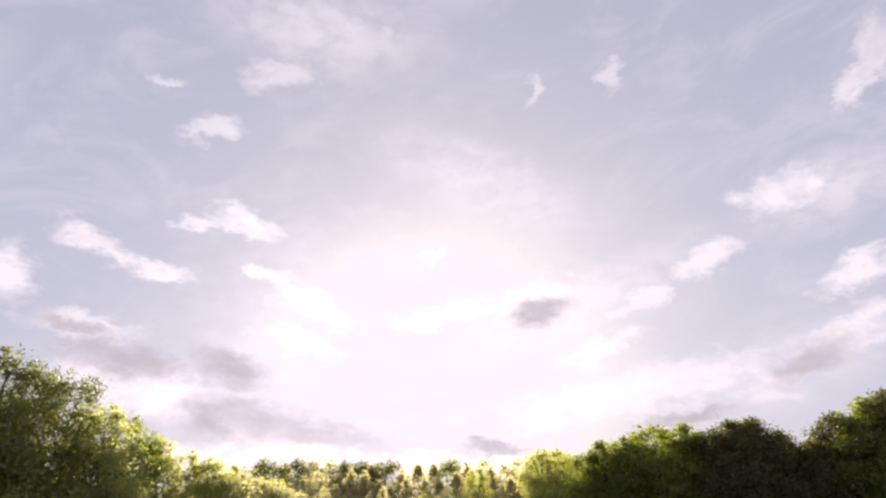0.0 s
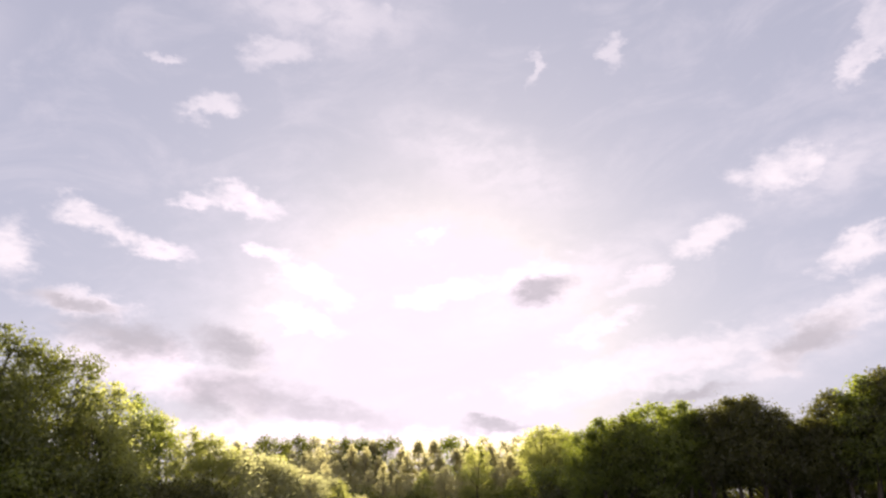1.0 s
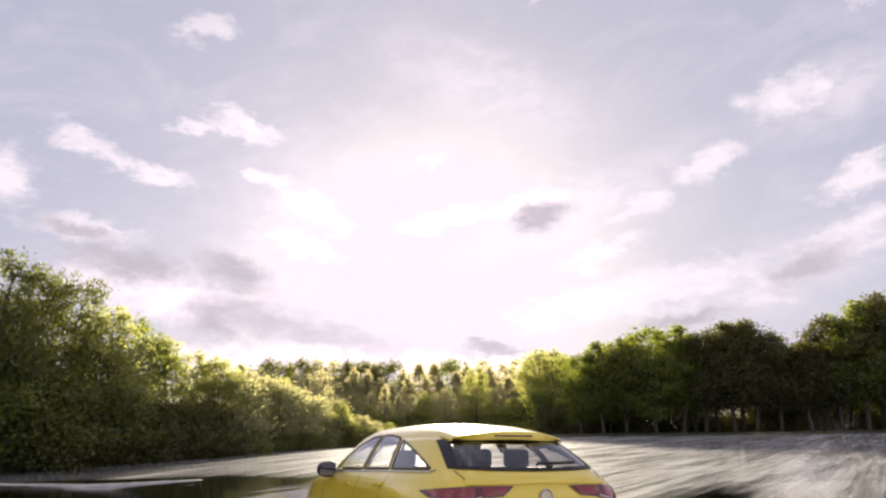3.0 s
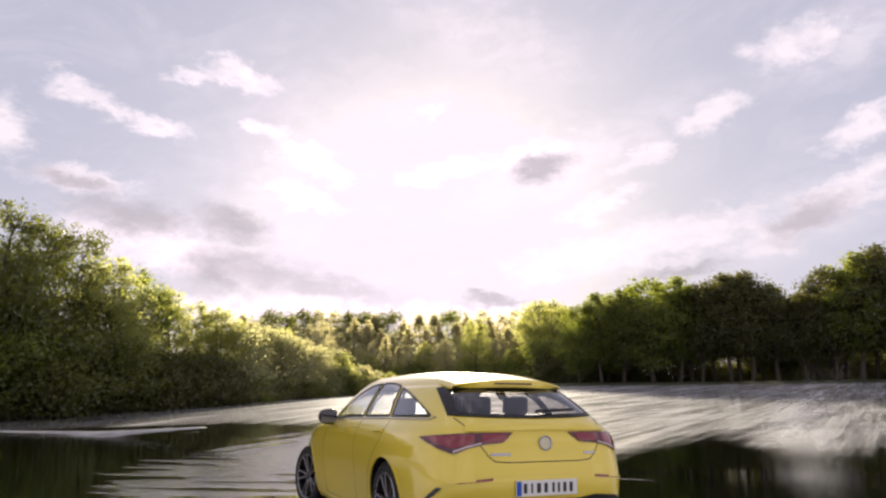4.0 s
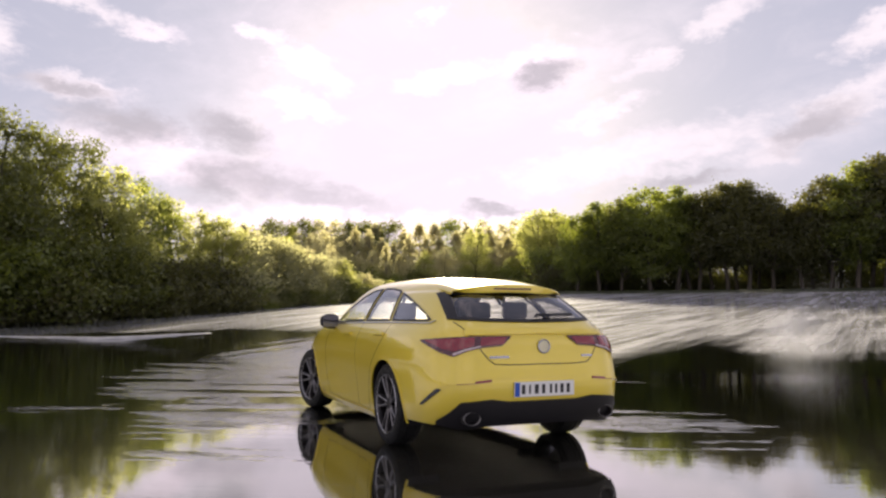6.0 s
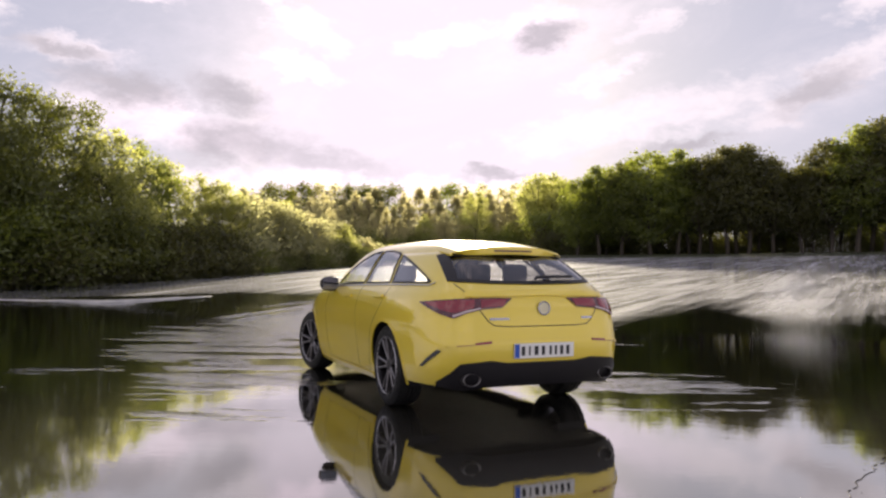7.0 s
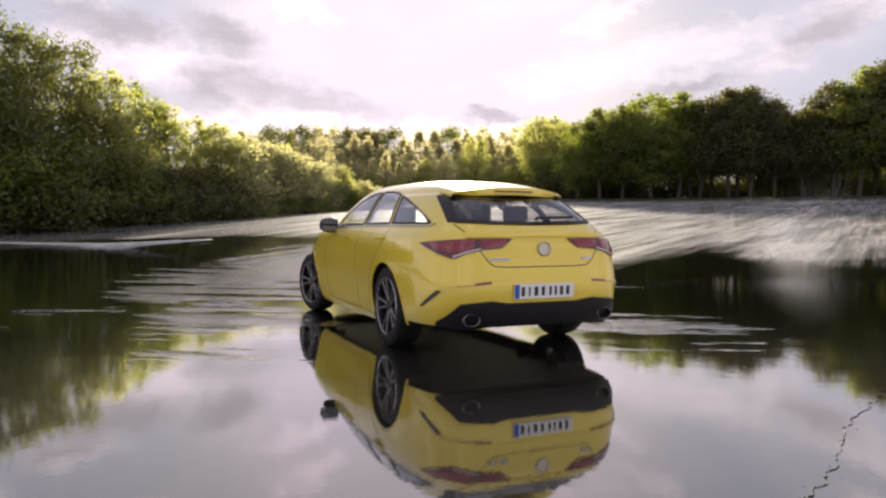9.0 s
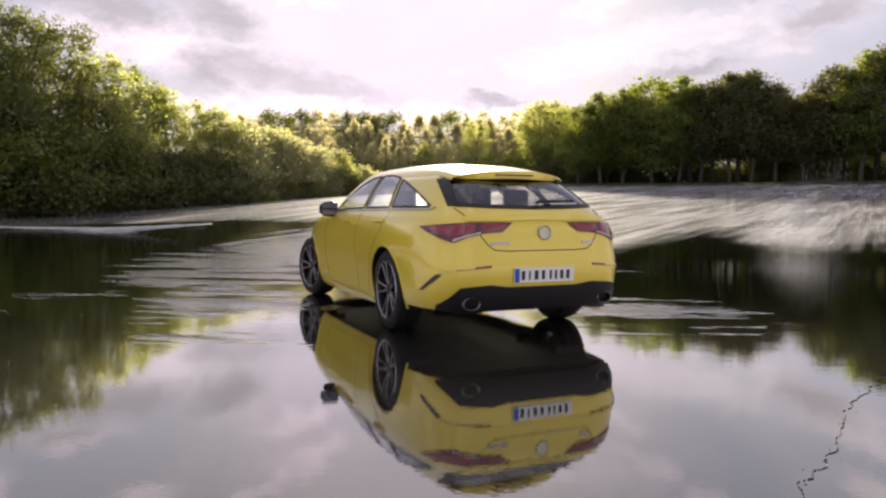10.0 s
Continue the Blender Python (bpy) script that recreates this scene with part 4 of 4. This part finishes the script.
def make_tail_lamp(car, sign):
    low = [(0.32, 0.905), (0.42, 0.838), (0.62, 0.826), (0.76, 0.800), (0.87, 0.760), (0.96, 0.792), (1.08, 0.872)]
    high = [(0.32, 0.909), (0.50, 0.910), (0.70, 0.908), (0.86, 0.902), (0.97, 0.892), (1.08, 0.876)]
    lamp = part("tail_lamp", patch(round_tail, low, high, 36, 6, 0.010, sign, 0.03), DARK_LENS, car, "smoked red tail lamp", smooth=True)
    part("lamp_strip", patch(round_tail, [(0.41, 0.850), (0.56, 0.842), (0.64, 0.840)], [(0.37, 0.900), (0.56, 0.900), (0.64, 0.898)], 20, 2, 0.014, sign, 0.006),
         RED_LENS, lamp, "bright red light strip", smooth=True)
    part("lamp_strip", patch(round_tail, [(0.64, 0.830), (0.77, 0.804), (0.87, 0.768)], [(0.64, 0.840), (0.77, 0.816), (0.87, 0.784)], 16, 1, 0.014, sign, 0.006),
         CLEAR_LENS, lamp, "pale indicator strip", smooth=True)
    part("lamp_strip", patch(round_tail, [(0.70, 0.838), (0.86, 0.800), (0.94, 0.815), (1.04, 0.868)], [(0.70, 0.896), (0.86, 0.892), (0.95, 0.884), (1.04, 0.875)], 14, 4, 0.013, sign, 0.006),
         RED_LENS, lamp, "bright red corner lens", smooth=True)


UNDERSIDE = plain_material("dull black underside", (0.010, 0.010, 0.010), 0.9, spec=0.1)


def make_car():
    car = tagged(new("car"), "yellow estate car standing in shallow water, front wheels turned", "car")
    car.matrix_basis = pose(0.3436, 6.3694, 0, 0, 0, 23.78)
    shell(0.0, PAINT, "body", car, "yellow painted body")
    shell(0.035, LINER, "cabin_lining", car, "dark cabin lining")
    # floor pan and wheel wells
    bm = bmesh.new()
    box(bm, (-0.80, -0.72, 0.26), (0.80, 3.35, 0.34), 0.03)
    part("floor_pan", bm, UNDERSIDE, car, "black floor pan")
    for u in WHEELS:
        for sign in (1, -1):
            bm = bmesh.new()
            rows = []
            for i in range(25):
                a = math.pi * (-0.12 + 1.24 * i / 24)
                p = (u + ARCH * 1.01 * math.cos(a), HUB_Z + ARCH * 1.01 * math.sin(a))
                rows.append([bm.verts.new((-sign * v, p[0], p[1])) for v in (0.56, side_v(p[0], max(p[1], 0.18)) - 0.004)])
            hub = bm.verts.new((-sign * 0.56, u, HUB_Z))
            for one, two in zip(rows, rows[1:]):
                bm.faces.new((one[0], two[0], two[1], one[1]))
                bm.faces.new((one[0], two[0], hub))
            part("wheel_well", bm, BLACK, car, smooth=False)
            rim = [(u + (ARCH + 0.006) * math.cos(math.pi * (-0.10 + 1.2 * i / 30)), HUB_Z + (ARCH + 0.006) * math.sin(math.pi * (-0.10 + 1.2 * i / 30))) for i in range(31)]
            rim = [p for p in rim if p[1] > 0.19]
            part("arch_lip", ribbon(on_side, rim, 0.022, 0.004, sign, n=40), PAINT, car, smooth=True)
            make_wheel(car, u, sign * 0.785, (0 if u == 0 else 11), -sign)
    # side glass with black seals, door seams and handles
    for sign in (1, -1):
        for lo, hi, glass in ((FRONT_LOW, FRONT_TOP, GLASS), (REAR_LOW, REAR_TOP, GLASS), (QUARTER_LOW, QUARTER_TOP, GLASS)):
            pane = part("side_window", patch(on_side, lo, hi, 24, 8, 0.002, sign, 0), glass, car, smooth=True)
            part("window_seal", ribbon(on_side, lo + hi[::-1], 0.017, 0.006, sign, True, 90), BLACK, pane, "black window seal")
        belt = [(1.90, 0.972), (0.9, 0.996), (0.12, 1.004), (-0.56, 1.004), (-0.60, 1.022)]
        part("window_trim", ribbon(on_side, belt, 0.011, 0.008, sign, n=60), CHROME, car, "thin chrome window trim", smooth=True)
        for line in ([(1.93, 0.97), (1.98, 0.70), (1.95, 0.40), (1.88, 0.24)], [(0.86, 0.99), (0.87, 0.70), (0.84, 0.40), (0.82, 0.24)],
                     [(0.10, 0.99), (0.16, 0.82), (0.36, 0.62), (0.44, 0.42), (0.50, 0.24)], [(1.95, 0.25), (1.4, 0.235), (0.5, 0.235)]):
            part("panel_seam", ribbon(on_side, line, 0.0035, 0.0015, sign, n=40), BLACK, car, "dark panel seam")
        for u, z in ((1.16, 0.885), (0.24, 0.900)):
            bm = patch(on_side, [(u + 0.11, z - 0.012), (u - 0.11, z - 0.010)], [(u + 0.11, z + 0.012), (u - 0.11, z + 0.014)], 12, 2, 0.028, sign, 0.026)
            part("door_handle", bm, PAINT, car, "yellow door handle", smooth=True)
        part("side_sill", patch(on_side, [(2.33, 0.175), (0.42, 0.175)], [(2.33, 0.225), (0.42, 0.225)], 30, 2, 0.012, sign, 0.012), PAINT, car, smooth=True)
        make_mirror(car, sign)
        make_tail_lamp(car, sign)
    # windscreen
    bm = bmesh.new()
    rows = []
    for j in range(9):
        z = 1.0 + 0.33 * j / 8
        tail, nose, half = body_at(z)
        n = squareness(z, False)
        rows.append([bm.verts.new(to_car((MID + (nose - MID) * (1 - (abs(v) / half) ** n) ** (1 / n) + 0.004, v, z))) for v in np.linspace(-0.66 + 0.2 * j / 8, 0.66 - 0.2 * j / 8, 17)])
    for a, b in zip(rows, rows[1:]):
        for i in range(16):
            bm.faces.new((a[i], a[i + 1], b[i + 1], b[i]))
    part("windscreen", bm, GLASS, car, smooth=True)
    # tailgate: glass, seal, wiper, seams, badge
    pane = part("rear_window", patch(on_tail, GLASS_LOW, GLASS_TOP, 32, 10, 0.002, 1, 0), GLASS_DARK, car, "dark rear window", smooth=True)
    part("window_seal", ribbon(on_tail, GLASS_LOW + GLASS_TOP[::-1], 0.040, 0.006, 1, True, 110), BLACK, pane, "black window seal")
    part("rear_wiper", ribbon(on_tail, [(-0.02, 1.028), (-0.06, 1.050), (-0.40, 1.058)], 0.022, 0.030, 1, n=24), BLACK, car, "black rear wiper")
    for sign in (1, -1):
        part("window_trim", patch(round_tail, [(0.84, 1.030), (0.93, 1.034)], [(0.88, 1.262), (0.99, 1.245)], 6, 12, 0.008, sign, 0.010), BLACK, car, smooth=True)
    gate = [(0.62, 1.018), (0.56, 0.905), (0.505, 0.813), (0.455, 0.745), (0.405, 0.708), (0.30, 0.700), (-0.30, 0.700), (-0.405, 0.708), (-0.455, 0.745), (-0.505, 0.813), (-0.56, 0.905), (-0.62, 1.018)]
    part("tailgate_seam", ribbon(on_tail, gate, 0.007, 0.0015, 1, n=120), BLACK, car, "dark tailgate seam")
    part("tailgate_lip", patch(on_tail, [(-0.60, 0.915), (0, 0.925), (0.60, 0.915)], [(-0.60, 0.950), (0, 0.962), (0.60, 0.950)], 40, 4, 0.012, 1, 0.014), PAINT, car, smooth=True)
    ring = bmesh.new()
    for i in range(40):
        a = 2 * math.pi * i / 40
        for j in range(8):
            b = 2 * math.pi * j / 8
            r = 0.050 + 0.006 * math.cos(b)
            ring.verts.new((0.025 + r * math.cos(a), -1.003 - 0.006 * math.sin(b), 0.832 + r * math.sin(a)))
    ring.verts.ensure_lookup_table()
    for i in range(40):
        for j in range(8):
            q = [((i + di) % 40) * 8 + (j + dj) % 8 for di, dj in ((0, 0), (1, 0), (1, 1), (0, 1))]
            ring.faces.new([ring.verts[k] for k in q])
    badge = part("badge", ring, CHROME, car, "round chrome badge", smooth=True)
    part("badge_disc", lathe([(0, 0.046), (0.004, 0.044), (0.005, 0.0005)], 32), PALE_METAL, badge)
    disc = badge.children[0]
    disc.matrix_basis = pose(0.025, -0.998, 0.832, 0, 0, -90)
    for v0, v1 in ((0.44, 0.28), (-0.36, -0.46)):
        part("badge_bar", patch(on_tail, [(v0, 0.748), (v1, 0.748)], [(v0, 0.766), (v1, 0.766)], 8, 1, 0.005, 1, 0.006), CHROME, car, "small chrome badge bar")
    # bumper: crease, reflectors, side slits, black diffuser and tailpipes
    part("bumper_crease", ribbon(on_tail, [(-0.62, 0.605), (-0.46, 0.612), (0.46, 0.608), (0.62, 0.598)], 0.010, 0.004, 1, n=60), PAINT, car, smooth=True)
    for sign in (1, -1):
        part("reflector", patch(on_tail, [(sign * 0.44, 0.580), (sign * 0.69, 0.562)], [(sign * 0.44, 0.597), (sign * 0.69, 0.577)], 14, 1, 0.008, 1, 0.010), RED_LENS, car, "red bumper reflector")
        part("bumper_slit", patch(round_tail, [(1.055, 0.402), (1.075, 0.402)], [(0.955, 0.527), (0.985, 0.532)], 3, 10, 0.008, sign, 0.012), GLOSS, car, "black bumper slit")
        part("bumper_fin", ribbon(round_tail, [(1.08, 0.402), (0.985, 0.537), (0.93, 0.560), (0.86, 0.574), (0.70, 0.582)], 0.014, 0.010, sign, n=24), PAINT, car, smooth=True)
    low = [(-0.98, 0.270), (-0.82, 0.240), (-0.55, 0.262), (0.55, 0.262), (0.82, 0.240), (0.98, 0.270)]
    high = [(-0.98, 0.300), (-0.90, 0.365), (-0.82, 0.436), (-0.54, 0.455), (-0.37, 0.434), (0.37, 0.434), (0.54, 0.455), (0.82, 0.436), (0.90, 0.365), (0.98, 0.300)]

    def full_tail(q, z, sign=1):
        return round_tail(abs(q), z, 1 if q >= 0 else -1)
    part("diffuser", patch(full_tail, low, high, 70, 8, 0.016, 1, 0.05), BLACK, car, "black rear diffuser", smooth=True)
    for sign in (1, -1):
        pipe = lathe([(0.0, 0.048), (0.10, 0.050), (0.105, 0.046), (0.10, 0.041), (0.0, 0.040), (-0.01, 0.0005)], 32)
        bmesh.ops.scale(pipe, vec=(1, 1.45, 1), verts=pipe.verts)
        bmesh.ops.rotate(pipe, verts=pipe.verts, cent=(0, 0, 0), matrix=Matrix.Rotation(radians(-90), 3, "Z"))
        bmesh.ops.translate(pipe, verts=pipe.verts, vec=(-sign * 0.585, -0.90, 0.318))
        part("tailpipe", pipe, DISC, car, "oval steel tailpipe", smooth=True)
    # roof spoiler
    bm = bmesh.new()
    rows = []
    for i in range(27):
        e = min(max((i - 1) / 12 - 1, -1), 1)
        v, end = 0.495 * e, i in (0, 26)
        e = abs(e)
        back = -0.565 + 0.10 * e ** 2.5
        zt = 1.318 - 0.046 * e ** 2.4
        front = -0.12 + 0.02 * e
        zf = roof_z(front, v) + 0.003
        line = [(front, v, zf), (front * 0.67 + back * 0.33, v, zf * 0.67 + zt * 0.33 + 0.003), (front * 0.33 + back * 0.67, v, zf * 0.33 + zt * 0.67 + 0.003),
                (back, v, zt), (back - 0.006, v, zt - 0.012), (back + 0.004, v, zt - 0.012 - 0.052 * (1 - e ** 4)), (back + 0.16, v, zt - 0.014 - 0.042 * (1 - e ** 4))]
        if end:   # the ends roll down onto the roof's edge
            line = [(u, w * 1.045, min(z, max(z - 0.022, roof_z(u, w * 1.045) - 0.004))) for u, w, z in line]
        rows.append([bm.verts.new(to_car(p)) for p in line])
    for a, b in zip(rows, rows[1:]):
        for j in range(7):
            bm.faces.new((a[j], a[(j + 1) % 7], b[(j + 1) % 7], b[j]))
    bm.faces.new(rows[0]), bm.faces.new(rows[-1][::-1])
    spoiler = part("roof_spoiler", bm, PAINT, car, "yellow roof spoiler", smooth=True)
    bm = bmesh.new()
    box(bm, (-0.17, -0.578, 1.276), (0.17, -0.553, 1.289), 0.002)
    part("brake_light", bm, DARK_LENS, spoiler, "dark high brake light")
    # cabin
    make_seat(car, "front_seat", 0.36, 1.35, 0.50, (0,))
    make_seat(car, "front_seat", -0.36, 1.35, 0.50, (0,))
    make_seat(car, "rear_bench", 0, 0.45, 1.26, (-0.38, 0, 0.38))
    bm = bmesh.new()
    box(bm, (-0.68, 1.95, 0.62), (0.68, 2.45, 0.99), 0.06)
    part("dashboard", bm, LINER, car, smooth=True)
    bm = bmesh.new()
    box(bm, (-0.60, -0.78, 0.86), (0.60, -0.05, 0.885), 0.01)
    part("parcel_shelf", bm, LINER, car)
    make_plate(car)


make_car()


# ---- on the water ----
def make_spray():
    """Fine drops thrown up over the slope in a low drifting plume."""
    rng = np.random.default_rng(8)
    n = 26000
    t = rng.uniform(0, 1, n) ** 0.65
    rise = rng.gamma(2.0, 0.16 + 0.16 * t, n)
    x = 8.9 + 5.6 * t + rng.normal(0, 0.30 + 0.4 * t, n) + 0.5 * rise
    y = 19.3 + 10.0 * t + rng.normal(0, 0.4 + 0.5 * t, n)
    base = np.array([lie(a, b)[0] for a, b in zip(x, y)])
    s = rng.uniform(0.0016, 0.0052, n)
    shape = np.array(((1, 0, -0.6), (-0.5, 0.87, -0.6), (-0.5, -0.87, -0.6), (0, 0, 1.1)), float)
    c = np.stack((x, y, base + rise + 0.01), 1)
    v = (c[:, None, :] + shape[None] * s[:, None, None]).reshape(-1, 3)
    tri = np.array(((0, 2, 1), (0, 1, 3), (1, 2, 3), (2, 0, 3)))
    f = (np.arange(n)[:, None, None] * 4 + tri[None]).reshape(-1, 3)
    m = plain_material("spray drops", (0.85, 0.85, 0.86), 0.2, wear=0.03)
    tagged(new("spray", mesh_of("spray", v, f, m, False)), "fine white spray drifting over the weir slope", "spray", kind="stuff")


make_spray()


def make_low_fall():
    """White water over the low step where the weir meets the apron below the near bank."""
    bm = bmesh.new()
    last = None
    n = 260
    for i in range(n + 1):
        s = i / n
        x, y = -27.3 + 17.7 * s, 37.4 - 7.4 * s
        z = lie(x, y)[0]
        ragged = noise.noise(Vector((s * 9, 1, 0))) + 0.6 * noise.noise(Vector((s * 40, 4, 0)))
        tall = max(0.015 + 0.075 * min(s * 1.5, 1) ** 2 * min((1 - s) * 9, 1) + 0.03 * ragged, 0.004)
        sway = 0.5 * noise.noise(Vector((s * 5, 8, 0)))
        row = [bm.verts.new((x + sway * 0.3 + dx * 0.4, y + sway - dx * 0.9, z + h)) for dx, h in ((0.35, -0.02), (0.16, tall * 0.4), (0.05, tall * 0.9), (-0.1, tall), (-0.5, tall * 0.7), (-1.2, -0.02))]
        if last:
            for j in range(5):
                bm.faces.new((last[j], last[j + 1], row[j + 1], row[j]))
        last = row
    bmesh.ops.recalc_face_normals(bm, faces=bm.faces)
    me = bpy.data.meshes.new("low_fall")
    bm.to_mesh(me)
    bm.free()
    me.materials.append(plain_material("broken white water", (0.40, 0.39, 0.37), 0.5, wear=0.45, size=2.5, bump=0.03))
    me.shade_smooth()
    tagged(new("low_fall", me), "thin white line of water falling over a low step", "water", kind="stuff")


make_low_fall()


def make_stone():
    bm = bmesh.new()
    bmesh.ops.create_icosphere(bm, subdivisions=3, radius=1.0)
    for v in bm.verts:
        d = 1 + 0.55 * noise.noise(v.co * 1.9) + 0.35 * noise.noise(v.co * 4.0)
        v.co = Vector((v.co.x * 0.030 * d, v.co.y * 0.030 * d, v.co.z * 0.013 * d))
    me = bpy.data.meshes.new("stone")
    bm.to_mesh(me)
    bm.free()
    me.materials.append(STONE)
    ob = new("stone", me)
    ob.location = (-0.64, 4.05, 0.008)
    tagged(ob, "small wet dark stone lying in the shallow water", "stone")


make_stone()


def make_debris():
    """A thin ragged line of wet grit and weed washed up along the apron's joint."""
    rng = np.random.default_rng(3)
    bm = bmesh.new()
    line = resample([(1.22, 2.45), (1.29, 2.55), (1.42, 2.71), (1.64, 2.97), (1.87, 3.33), (2.09, 3.67), (2.41, 4.02), (2.9, 4.6)], 420)
    last = None
    for i, (x, y) in enumerate(line):
        sway = 0.045 * noise.noise(Vector((i * 0.05, 0, 0))) + 0.008 * noise.noise(Vector((i * 0.22, 5, 0)))
        wide = max(0.0014 + 0.0042 * noise.noise(Vector((i * 0.13, 9, 0))) + 0.0012 * rng.normal(), 0.0004)
        side = Vector((0.75, -0.66, 0))
        mid = Vector((x, y, 0)) + side * sway
        row = [bm.verts.new(mid + side * wide * k + Vector((0, 0, h))) for k, h in ((-1, -0.001), (-0.3, 0.004 + 0.2 * wide), (0.5, 0.003 + 0.15 * wide), (1, -0.001))]
        if last and wide > 0.0006:
            for j in range(3):
                bm.faces.new((last[j], last[j + 1], row[j + 1], row[j]))
        last = row
    for x, y in line[::30]:
        s = rng.uniform(0.0015, 0.004)
        spot = Matrix.Translation((x + rng.normal(0, 0.04), y + rng.normal(0, 0.05), 0.001)) @ Matrix.Rotation(rng.uniform(0, 6.3), 4, "Z")
        bmesh.ops.create_icosphere(bm, subdivisions=1, radius=1.0, matrix=spot @ Matrix.Diagonal((s * rng.uniform(1, 3), s, s * 0.5, 1)))
    bmesh.ops.recalc_face_normals(bm, faces=bm.faces)
    me = bpy.data.meshes.new("debris")
    bm.to_mesh(me)
    bm.free()
    me.materials.append(WEED)
    tagged(new("debris", me), "dark grit and weed washed up along a joint", "debris", kind="stuff")


make_debris()
